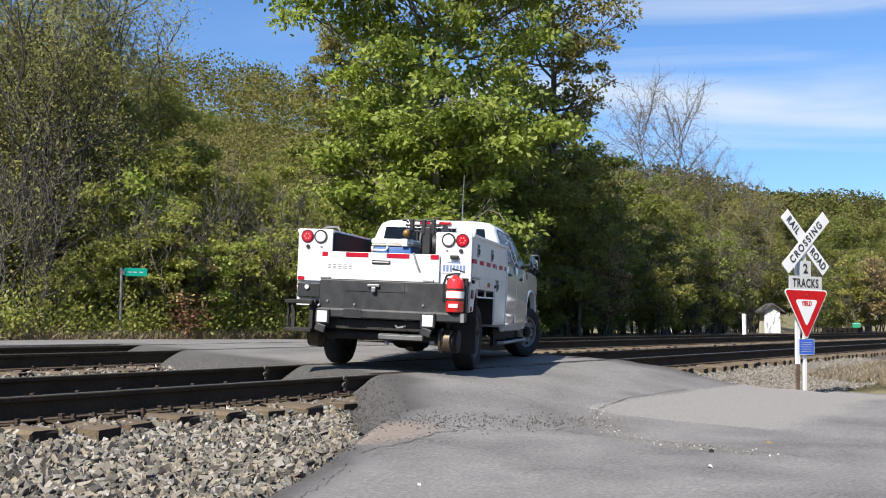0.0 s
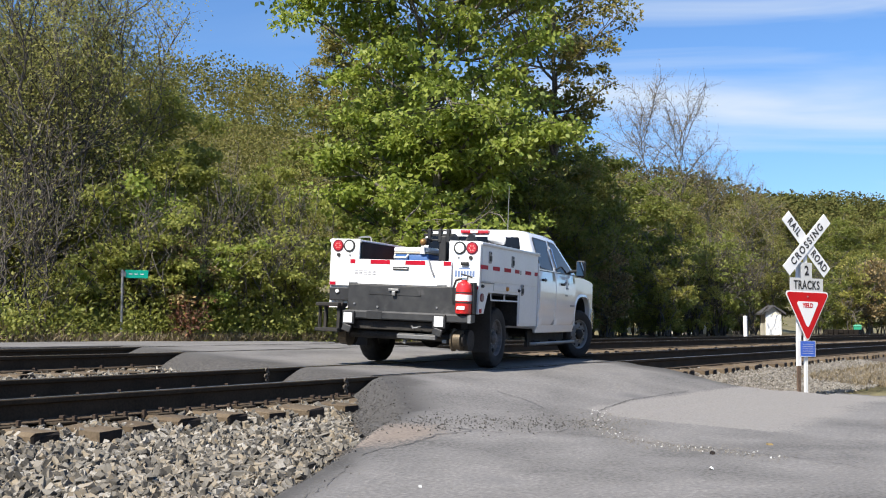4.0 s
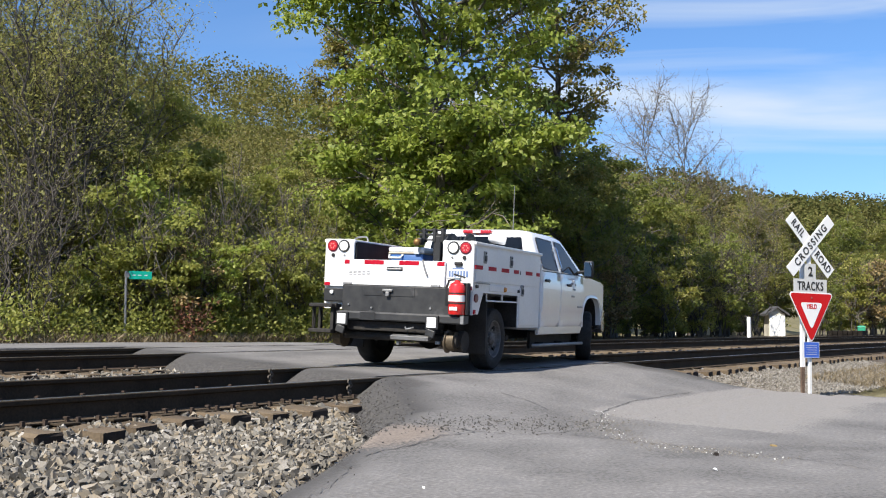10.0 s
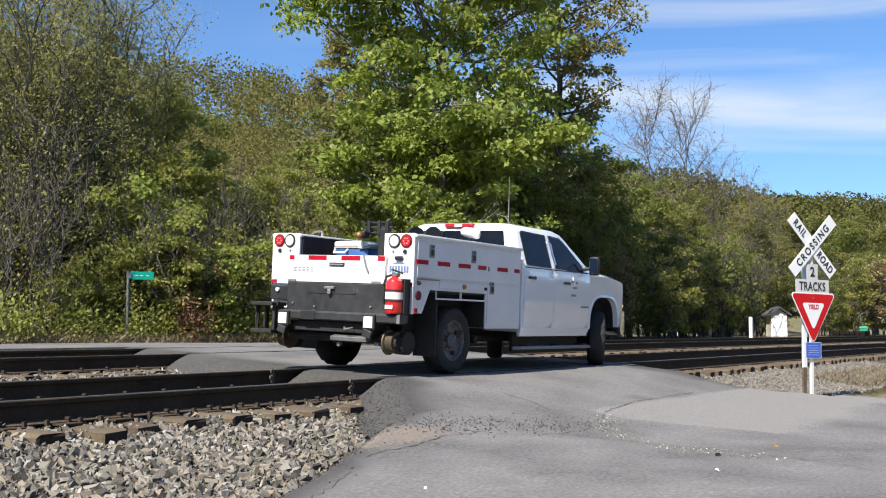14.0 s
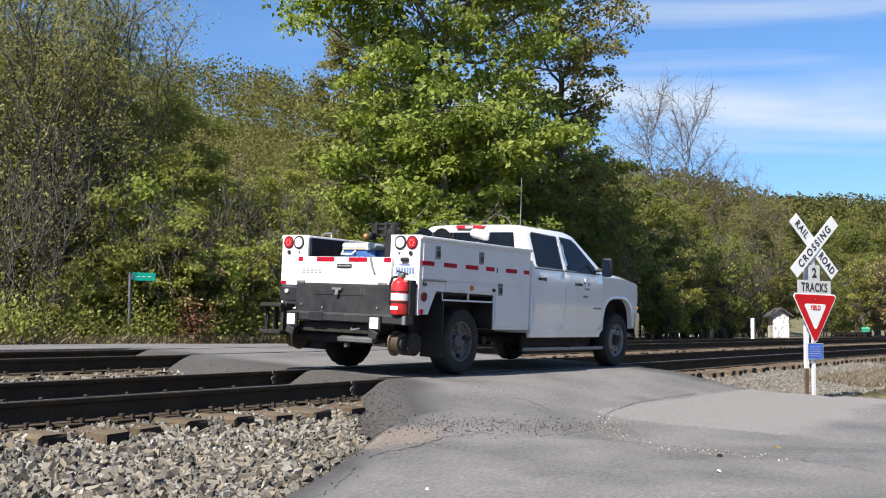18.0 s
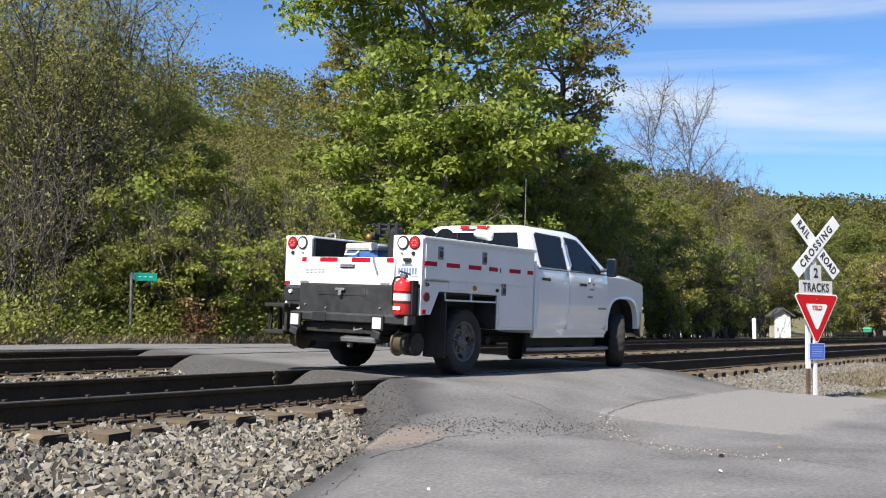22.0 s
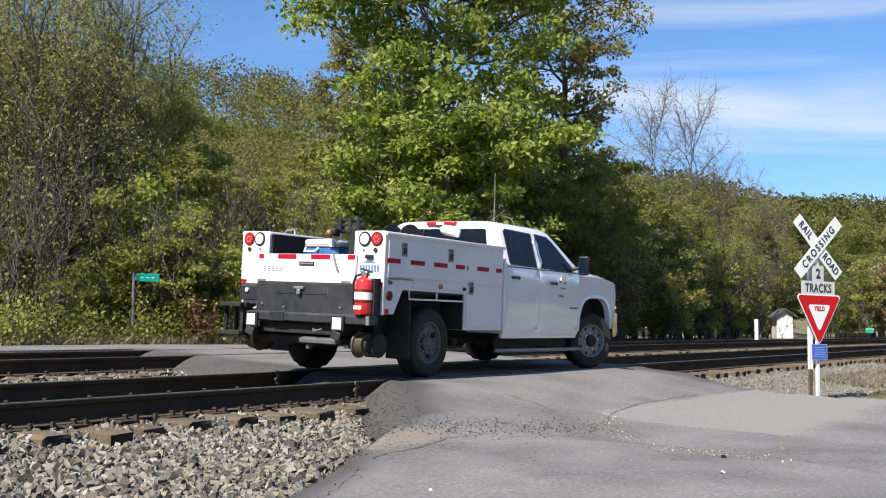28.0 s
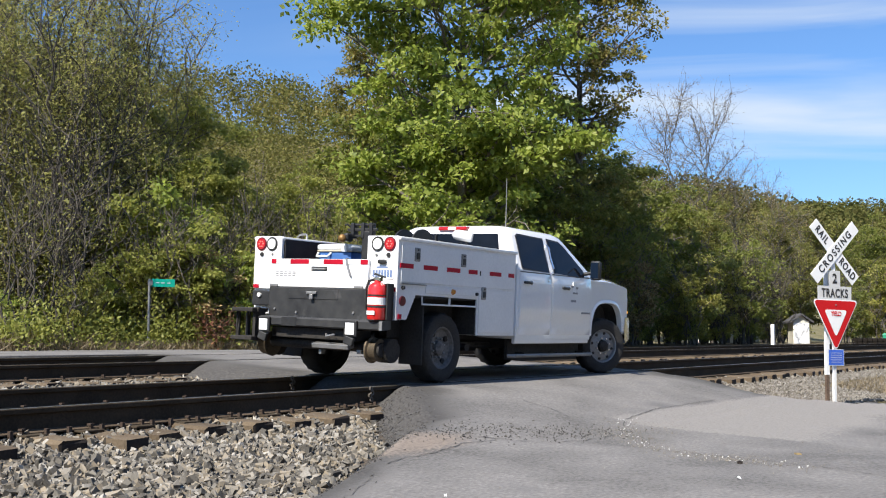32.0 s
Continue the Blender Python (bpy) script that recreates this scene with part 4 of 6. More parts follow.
    # leafless stems standing in the thicket
    stems = tree("bare_shrub", 27, M_LEAF_WILLOW, 260, 0.06, "leafless grey shrub with thin upright stems", spread=0.2, stems=8, height=3.6, radius=0.022, limbs=6, crown_r=0.7, base_frac=0.25, rise=1.0, sub=4, wiggle=0.25, wood=M_DARKBARK)
    put(stems, 13.2, 9.7)
    for i, (x, y, s) in enumerate(((12.4, 9.9, 1.1), (14.1, 10.3, 1.3), (15.6, 9.9, 0.9), (17.6, 9.8, 1.0), (18.6, 10.2, 1.2), (19.9, 9.6, 1.0), (13.7, 11.0, 1.4), (21.0, 9.8, 1.1), (45.0, 7.9, 1.1), (47.0, 7.6, 1.3), (49.0, 8.0, 1.2), (51.0, 7.4, 1.2), (53.0, 7.8, 1.4), (54.6, 8.7, 1.2), (56.2, 9.4, 1.3), (62.0, 7.0, 1.3))):
        more(stems, x, y, turn=i * 61, scale=s)
    brush = tree("dead_brush", 29, M_LEAF_RUST, 420, 0.09, "rusty brown heap of dead brush by the road", spread=0.18, droop=0.1, stems=9, height=0.8, radius=0.014, limbs=6, crown_r=0.5, base_frac=0.1, rise=0.5, sub=4, wiggle=0.15, wood=M_TWIG)
    put(brush, 16.4, 8.95, scale=0.8)
    # the darker wood down the line
    oak = tree("woodland_tree", 31, M_LEAF_DARK, 16000, 0.17, "dark green woodland tree beside the line", droop=0.25, pads=(190, 0.62, 0.26), height=9.0, radius=0.16, limbs=20, crown_r=3.2, base_frac=0.10, rise=0.5, sub=7)
    ash = tree("autumn_tree", 32, M_LEAF_DULL, 10500, 0.175, "olive and yellow autumn tree at the wood edge", droop=0.25, pads=(190, 0.60, 0.26), height=9.0, radius=0.15, limbs=20, crown_r=3.0, base_frac=0.10, rise=0.55, sub=7)
    put(oak, 33.0, 13.0), put(ash, 22.0, 18.5, scale=0.6)
    for i, (x, y, s, k) in enumerate(((30, 14, 0.9, 0), (37, 11.5, 0.9, 0), (41, 11, 0.85, 0), (46, 11.5, 0.8, 0), (50, 10.5, 0.7, 1), (56, 12.5, 0.75, 0), (63, 10.5, 0.7, 1), (67, 9.0, 0.75, 1), (75, 8.5, 0.8, 0),
                                      (84, 8, 0.85, 1), (95, 7.5, 0.95, 0), (108, 6, 0.95, 1), (122, 4.5, 1.0, 0), (140, 3, 1.2, 1), (36, 17, 1.0, 1), (44, 17, 0.95, 1), (56, 18, 1.0, 1), (70, 18, 1.0, 1), (88, 18, 1.1, 1), (110, 16, 1.2, 1),
                                      (30, 25, 0.7, 0), (31, 15.5, 0.75, 2), (30.6, 8.1, 0.6, 0), (33.6, 7.9, 0.55, 1))):
        more((oak, ash, side)[k], x, y, ground_z(x, y) + 0.05, turn=47 * i, scale=s)
    for i, (x, y, s) in enumerate(((13.4, 15.2, 0.60), (15.6, 16.0, 0.65), (17.8, 15.4, 0.60), (19.8, 17.2, 0.60), (18.2, 19.4, 0.62), (14.6, 18.2, 0.70))):
        more(ash, x, y, ground_z(x, y) - 0.05, turn=61 * i + 15, scale=s)
    # young growth climbing the slope behind the road
    elm = tree("young_tree", 33, M_LEAF_YELLOW, 12000, 0.115, "young tree with yellow-green leaves on the slope", droop=0.3, pads=(130, 0.42, 0.2), height=6.0, radius=0.09, limbs=16, crown_r=2.0, base_frac=0.12, rise=0.6, sub=6)
    put(elm, 20.5, 14.0)
    for x, y, s in ((18.8, 12.4, 0.72), (20.4, 12.2, 0.66), (17.6, 11.6, 0.55), (22.0, 11.9, 0.7)):
        more(elm, x, y, turn=x * 40, scale=s)
    for i in range(28):
        y = 13.5 + 26 * (i / 27) ** 1.1
        x = (y + 7.6) * (0.76 + 0.50 * ((i * 0.618) % 1)) + rng.uniform(-0.5, 0.5)
        more((ash, elm, ash)[i % 3], x, y, ground_z(x, y) - 0.1, turn=i * 77, scale=rng.uniform(0.42, 0.56) if i % 3 != 1 else rng.uniform(0.6, 0.8))
    # nearly bare trees standing above the wood
    bare = tree("bare_tree", 41, M_LEAF_BROWN, 3200, 0.085, "tall grey tree almost bare of leaves", spread=0.10, height=13.8, radius=0.11, limbs=26, crown_r=4.0, base_frac=0.3, rise=0.85, sub=26, wiggle=0.25)
    put(bare, 53.8, 13.4, scale=0.88)
    for i, (x, y, s) in enumerate(((55.2, 11.9, 0.86), (58.5, 11.5, 0.68), (62.0, 10.6, 0.62), (66.0, 10.2, 0.52), (50.5, 14.2, 0.60))):
        more(bare, x, y, turn=70 * i + 20, scale=s)


def build_far_woods():
    """The canopy of the ridge: a great many small tufts on the slope."""
    rng = np.random.default_rng(77)
    at, out, size, left = [], [], [], []
    for _ in range(4600):
        y = 40 + 150 * rng.random() ** 1.2
        lo, hi = y * 0.45, y * 7.5
        x = lo + (hi - lo) * rng.random() ** 1.6
        r = rng.uniform(2.0, 4.0) * (1 + x / 700)
        near = min(1.0, y / 105)
        if x < (y + 7.6) * 1.62 and y < 62:
            continue  # behind the thicket
        slope = x < (y + 7.6) * 1.62
        n = int((190 if slope else 62) / near ** (2.2 if slope else 2.1))
        d = rng.normal(size=(n, 3))
        d /= np.linalg.norm(d, axis=1)[:, None]
        d[:, 2] = np.abs(d[:, 2]) * 1.3 - 0.3
        at.append(np.array([x, y, ground_z(x, y) + 4.0]) + d * r * rng.uniform(0.6, 1.0, (n, 1)) * np.array([1, 1, 1.35]))
        out.append(d)
        size.append(np.full(n, r * (0.105 if slope else 0.20) * near ** 1.35))
        left.append(np.full(n, slope))
    # unseen tufts added to close the place behind the camera and cut sky light
    for k in range(420):
        a = radians(178 + 158 * (k + rng.random()) / 420)
        dist = rng.uniform(30, 52)
        x, y = 8 + dist * 1.3 * math.cos(a), -4 + dist * math.sin(a)
        d = rng.normal(size=(60, 3))
        d /= np.linalg.norm(d, axis=1)[:, None]
        at.append(np.array([x, y, ground_z(x, y) + rng.uniform(1, 6)]) + d * rng.uniform(1.2, 3.2, (60, 1)))
        out.append(d)
        size.append(np.full(60, 1.3))
        left.append(np.full(60, False))
    at, out, size, left = np.concatenate(at), np.concatenate(out), np.concatenate(size), np.concatenate(left)
    for name, pick, material, label in (("far_woods", ~left, M_FAR, "distant wooded ridge in muted autumn green and brown, with unseen tufts added behind"), ("slope_woods", left, M_SLOPE, "olive-brown wooded slope rising behind the thicket")):
        ob = new(name, quads_data(name, leaf_quads(rng, at[pick], out[pick], size[pick], 0.1, 0.9), material))
        tagged(ob, label, "woods", kind="stuff")


build_far_woods()
build_trees()


# ---- the service truck: x forward from the rear axle, z up from the rails ----
REAR_AXLE, FRONT_AXLE = -0.07, 4.12
WHEEL_PLACES = ((REAR_AXLE, 0.80), (FRONT_AXLE, 0.87))


def slab(pts, thick):
    """A thin panel: a flat outline of 3D points pushed a little along its normal."""
    bm = bmesh.new()
    pts = [Vector(p) for p in pts]
    nrm = (pts[1] - pts[0]).cross(pts[2] - pts[1]).normalized()
    lo, hi = [bm.verts.new(p) for p in pts], [bm.verts.new(p + nrm * thick) for p in pts]
    bm.faces.new(lo), bm.faces.new(hi)
    for i in range(len(pts)):
        j = (i + 1) % len(pts)
        bm.faces.new((lo[i], lo[j], hi[j], hi[i]))
    bmesh.ops.recalc_face_normals(bm, faces=bm.faces)
    return bm


def loft(bm, rings, caps=True):
    made = [[bm.verts.new(p) for p in r] for r in rings]
    n = len(made[0])
    for a, b in zip(made, made[1:]):
        for i in range(n):
            bm.faces.new((a[i], a[(i + 1) % n], b[(i + 1) % n], b[i]))
    if caps:
        bm.faces.new(made[0]), bm.faces.new(made[-1])
    bmesh.ops.recalc_face_normals(bm, faces=bm.faces)
    return bm


def disc_y(y0, y1, r0, r1, x, z, seg=20):
    return cyl_bm((x, y0, z), (x, y1, z), r0, r1, seg)


def build_wheel(name, parent, x, y, front):
    prof = [(-0.10, 0.24), (-0.118, 0.27), (-0.122, 0.33), (-0.112, 0.372), (-0.085, 0.392), (-0.03, 0.397), (0.03, 0.397), (0.085, 0.392), (0.112, 0.372), (0.122, 0.33), (0.118, 0.27), (0.10, 0.24)]
    bm = lathe(bmesh.new(), prof, 80, caps=False)
    # tread blocks: every other stretch of the two outer bands stands proud
    for v in bm.verts:
        r = math.hypot(v.co.x, v.co.z)
        if r > 0.38:
            k = int(round(math.atan2(v.co.z, v.co.x) / (2 * math.pi) * 80 + (2 if v.co.y > 0 else 0)))
            f = (r + (0.004 if (k // 2) % 2 else -0.008)) / r
            v.co.x, v.co.z = v.co.x * f, v.co.z * f
    wheel = part(name, bm, M_RUBBER, parent, "worn black truck tyre on a grey steel wheel", smooth=True)
    wheel.matrix_basis = pose(x, y, 0.397, 0, 0, 0 if y < 0 else 180)
    dish = [(0.09, 0.245), (-0.09, 0.245), (-0.108, 0.238), (-0.10, 0.225), (-0.06, 0.215), (-0.03 if not front else -0.07, 0.16), (-0.035 if not front else -0.085, 0.09), (0.0, 0.088)]
    rim = part("rim", lathe(bmesh.new(), dish, 32, caps=False), M_RIM if front else M_DIRTYRIM, wheel, "grey steel wheel disc", smooth=True)
    face = -0.045 if not front else -0.09
    for k in range(8 if front else 4):
        a = 2 * math.pi * k / (8 if front else 4) + 0.3
        r = 0.185
        bm = disc_y(-0.056 if not front else -0.078, -0.030, 0.020 if front else 0.034, 0.020 if front else 0.034, r * math.cos(a), r * math.sin(a), 12)
        part("hand_hole", bm, M_CHASSIS, wheel)
    for k in range(8):
        a = 2 * math.pi * k / 8
        r = 0.115
        part("lug_nut", disc_y(face - 0.022, face + 0.03, 0.012, 0.014, r * math.cos(a), r * math.sin(a), 6), M_CHROME if front else M_RIM, wheel)
    hub = lathe(bmesh.new(), [(-0.02, 0.085), (face - 0.03, 0.08), (face - 0.05, 0.055), (face - 0.055, 0.02)], 20)
    part("hub", hub, M_CHASSIS if front else M_DIRTYRIM, wheel, "dark hub cap" if front else "grimy hub", smooth=True)
    return wheel


def build_cab(truck):
    # lower cab and nose: outlines across the width, with the wheel openings cut out
    def opening(a, grow=0.0):
        """A point on the squarish wheel opening at that angle about the axle."""
        c, s = math.cos(a), math.sin(a)
        return (FRONT_AXLE + math.copysign(abs(c) ** 0.62, c) * ((0.565 if c < 0 else 0.50) + grow), 0.425 + abs(s) ** 0.62 * (0.60 + grow))
    arch = [opening(a) for a in np.linspace(radians(175), radians(5), 22)]
    def outline(y):
        s = abs(y)
        inset = 0.0 if s < 0.9 else (s - 0.9) * 0.35
        pull = 0.30 * (s / 1.0) ** 5 + 0.02 * s
        edge = min(1.0, max(0.0, (s - 0.78) / 0.18))
        crown = 0.015 * s * s + 0.035 * edge * edge * (3 - 2 * edge)
        nose = [(4.96 - pull, 0.60), (5.07 - pull, 0.63), (5.11 - pull, 0.80), (5.11 - pull, 1.05), (5.09 - pull, 1.24), (5.00 - pull, 1.32 - crown)]
        top = [(4.6 - pull * 0.3, 1.375 - crown - inset), (4.1, 1.405 - crown - inset), (3.68, 1.405 - crown - inset), (2.6, 1.385 - inset * 0.6), (1.42, 1.395 - inset * 0.6)]
        return [(1.42, 0.50), (2.5, 0.49), (3.51, 0.49), *arch, *nose, *top]
    ys = (-1.0, -0.985, -0.94, -0.8, -0.5, 0, 0.5, 0.8, 0.94, 0.985, 1.0)
    bm = loft(bmesh.new(), [[(x, y, z) for x, z in outline(y)] for y in ys])
    for f in bm.faces:
        c = f.calc_center_median()
        u, v = (c.x - FRONT_AXLE) / (0.58 if c.x < FRONT_AXLE else 0.515), max(0.0, c.z - 0.425) / 0.615
        if abs(f.normal.y) < 0.5 and abs(u) ** 3.2 + v ** 3.2 < 1.0:
            f.material_index = 1
    body = part("cab_body", bm, [M_CAR, M_CHASSIS], truck, "glossy white crew cab", smooth=True)
    for p in body.data.polygons:
        p.use_smooth = abs(p.normal.y) < 0.9
    part("wheel_well", box_bm(3.52, 4.72, -0.74, 0.74, 0.42, 1.06), M_CHASSIS, truck)
    for s in (-1, 1):
        rings = []
        for a in np.linspace(radians(176), radians(6), 26):
            edge = [(*opening(a, g), y) for g, y in ((-0.012, 0.93), (-0.012, 1.006), (-0.004, 1.014), (0.018, 1.012), (0.036, 0.998), (0.036, 0.95))]
            rings.append([(x, s * y, z) for x, z, y in edge])
        part("wheel_arch_flare", loft(bmesh.new(), rings), M_CAR, truck, smooth=True)
    # upper cab
    def ring(x0, x1, hw, z, r):
        pts = []
        for cx, cy, a0 in ((x1 - r, hw - r, 0), (x0 + r, hw - r, 90), (x0 + r, -hw + r, 180), (x1 - r, -hw + r, 270)):
            pts += [(cx + r * math.cos(radians(a0 + k * 30)), cy + r * math.sin(radians(a0 + k * 30)), z) for k in range(4)]
        return pts
    levels = ((1.42, 3.70, 0.985, 1.36, 0.10), (1.425, 3.37, 0.90, 1.60, 0.12), (1.44, 3.10, 0.832, 1.79, 0.13), (1.47, 3.0, 0.80, 1.865, 0.14), (1.52, 2.87, 0.735, 1.915, 0.15), (1.68, 2.6, 0.56, 1.945, 0.15), (2.0, 2.4, 0.3, 1.955, 0.12))
    part("cab_roof", loft(bmesh.new(), [ring(*v) for v in levels]), M_CAR, truck, smooth=True)

    def on_side(x, z, s, off=0.004):
        return (x, s * (0.985 - 0.356 * (z - 1.36) + off), z)
    for s in (-1, 1):
        o = 1 if s < 0 else -1
        rear = [(1.60, 1.415), (1.63, 1.398), (2.275, 1.362), (2.335, 1.805), (1.70, 1.818), (1.645, 1.79)]
        frt = [(2.465, 1.352), (3.20, 1.338), (3.31, 1.345), (3.32, 1.45), (2.93, 1.735), (2.82, 1.79), (2.50, 1.805)]
        for name, poly in (("rear_door_window", rear), ("front_door_window", frt)):
            cx, cz = sum(p[0] for p in poly) / len(poly), sum(p[1] for p in poly) / len(poly)
            seal = [on_side(cx + (x - cx) * 1.07, cz + (z - cz) * 1.10, s, 0.002) for x, z in poly][::o]
            part("window_seal", slab(seal, 0.004), M_BLACK, truck)
            part(name, slab([on_side(x, z, s, 0.004) for x, z in poly][::o], 0.006), M_GLASS, truck, "dark tinted side window")
        # doors, each a pressed panel with a shoulder and a crease above the sill
        swell = ((0.555, 0.004), (0.575, 0.012), (0.66, 0.016), (0.755, 0.012), (0.785, 0.024), (0.90, 0.030), (1.08, 0.030), (1.20, 0.024), (1.29, 0.012), (1.345, 0.0))
        for name, x0, x1 in (("rear_door", 1.475, 2.322), ("front_door", 2.330, 3.515)):
            rows = [(z, s * (1.0 + d)) for z, d in swell]
            cuts = [x0, x0 + 0.012, *np.linspace(x0 + 0.2, x1 - 0.2, 4), x1 - 0.012, x1]
            rings = [[(x, s * 0.985, rows[0][0])] + [(x, y if k not in (0, len(cuts) - 1) else s * 1.0, z) for z, y in rows] + [(x, s * 0.985, rows[-1][0])] for k, x in enumerate(cuts)]
            part(name, loft(bmesh.new(), rings), M_CAR, truck, "white cab door", smooth=True)
            part("belt_seal", box_bm(x0 + 0.03, x1 - 0.03, min(s * 0.985, s * 1.006), max(s * 0.985, s * 1.006), 1.342, 1.354, 0.003, 1), M_BLACK, truck)
        for x, z in ((1.66, 1.215), (2.71, 1.18)):
            part("door_handle", box_bm(x - 0.10, x + 0.10, s * 1.035 - 0.016, s * 1.035 + 0.016, z - 0.018, z + 0.018, 0.012), M_BLACK, truck, "black door handle", smooth=True)
            part("handle_base", box_bm(x + 0.07, x + 0.13, s * 1.015 - 0.012, s * 1.015 + 0.012, z - 0.03, z + 0.03, 0.010), M_CHROME, truck)
        part("grab_bar", tube_bm([(2.40, s * 0.965, 1.40), (2.385, s * 1.00, 1.43), (2.375, s * 0.955, 1.56), (2.40, s * 0.905, 1.70), (2.42, s * 0.86, 1.74)], 0.016, 8), M_CHROME, truck)
        part("rocker_panel", box_bm(1.42, 3.50, s * 0.97 - 0.03, s * 0.97 + 0.03, 0.44, 0.52, 0.02), M_CAR, truck)
        part("side_skirt", box_bm(1.47, 3.46, s * 0.84 - 0.02, s * 0.84 + 0.02, 0.24, 0.47), M_CHASSIS, truck)
        part("step_bar", tube_bm([(1.37, s * 0.93, 0.288), (1.42, s * 1.0, 0.292), (3.58, s * 1.0, 0.288), (3.64, s * 0.93, 0.292)], 0.024, 10), M_STEEL, truck, "metal running-board tube", smooth=True)
        for x in (1.7, 2.6, 3.4):
            part("step_bracket", box_bm(x - 0.02, x + 0.02, min(s * 0.80, s * 0.99), max(s * 0.80, s * 0.99), 0.29, 0.33), M_CHASSIS, truck)
        # strip added to catch the sun in place of the cab's lit rear edge
        part("cab_corner_trim", box_bm(1.372, 1.388, min(s * 0.96, s * 1.034), max(s * 0.96, s * 1.034), 0.53, 1.44, 0.004, 1), M_CAR, truck)
        # towing mirror
        arm = part("mirror_arm", tube_bm([(3.36, s * 0.95, 1.40), (3.42, s * 1.06, 1.42)], 0.025, 8), M_BLACK, truck)
        part("mirror", box_bm(3.36, 3.45, s * 1.13 - 0.075, s * 1.13 + 0.075, 1.32, 1.59, 0.03), M_BLACK, truck, "large black towing mirror", smooth=True)
        part("mirror_glass", box_bm(3.354, 3.3605, s * 1.13 - 0.06, s * 1.13 + 0.06, 1.345, 1.565, 0.002, 1), M_MIRROR, truck)
        part("headlight", box_bm(4.70, 4.94, s * 0.85 - 0.10, s * 0.85 + 0.10, 0.93, 1.15, 0.03), M_CLEARLENS, truck)
        part("turn_lamp", box_bm(4.79, 4.88, s * 0.95 - 0.03, s * 0.95 + 0.03, 0.875, 0.915, 0.01), M_AMBER, truck, "glowing amber turn lamp")
        # emblem and small lettering on the doors, too small to read
        for k, (x0, x1, z0, z1) in enumerate(((2.86, 2.93, 1.195, 1.225), (3.0, 3.07, 1.18, 1.21), (2.92, 3.06, 1.11, 1.135), (2.86, 3.02, 1.0, 1.03), (3.20, 3.46, 0.845, 0.87))):
            part("lettering", box_bm(x0, x1, s * 1.025 - 0.01, s * 1.025 + 0.0075, z0, z1) if s > 0 else box_bm(x0, x1, -1.0325, -1.015, z0, z1), M_INK, truck)
        part("emblem", box_bm(2.93, 3.0, min(s * 1.005, s * 1.0315), max(s * 1.005, s * 1.0315), 1.13, 1.27), M_WHITETAPE, truck)
    # windscreen, rear window, bumper, grille
    part("windscreen", slab([(3.635, -0.86, 1.42), (3.635, 0.86, 1.42), (3.03, 0.72, 1.845), (3.03, -0.72, 1.845)], 0.006), M_GLASS, truck)
    part("rear_window", slab([(1.420, 0.74, 1.52), (1.420, -0.74, 1.52), (1.438, -0.69, 1.82), (1.438, 0.69, 1.82)], 0.006), M_GLASS, truck, "dark rear cab window")
    for y in (-0.24, 0.24):
        part("window_divider", box_bm(1.408, 1.425, y - 0.012, y + 0.012, 1.53, 1.81), M_BLACK, truck)
    part("front_bumper", loft(bmesh.new(), [[(5.15 - 0.30 * abs(y) ** 5, y, 0.82), (5.17 - 0.30 * abs(y) ** 5, y, 0.76), (5.19 - 0.30 * abs(y) ** 5, y, 0.50), (5.07 - 0.30 * abs(y) ** 5, y, 0.44), (4.70, y, 0.50), (4.68, y, 0.62), (4.70, y, 0.82)]
                                            for y in (-1.012, -0.98, -0.9, -0.6, 0, 0.6, 0.9, 0.98, 1.012)]), M_CHROME, truck, "bright front bumper", smooth=True)
    part("grille", box_bm(5.05, 5.125, -0.66, 0.66, 0.72, 1.14, 0.02), M_BLACK, truck)
    lamp = part("high_brake_lamp", box_bm(1.43, 1.56, -0.22, 0.22, 1.865, 1.915, 0.012), M_REDLENS, truck, "red high brake lamp on the cab roof")
    part("cargo_lens", box_bm(1.424, 1.44, -0.06, 0.06, 1.872, 1.906), M_CLEARLENS, lamp)
    part("antenna", tube_bm([(2.55, -0.15, 1.93), (2.54, -0.155, 2.3), (2.51, -0.165, 2.68)], 0.008, 6, 0.005), M_STEEL, truck, "thin grey whip antenna")


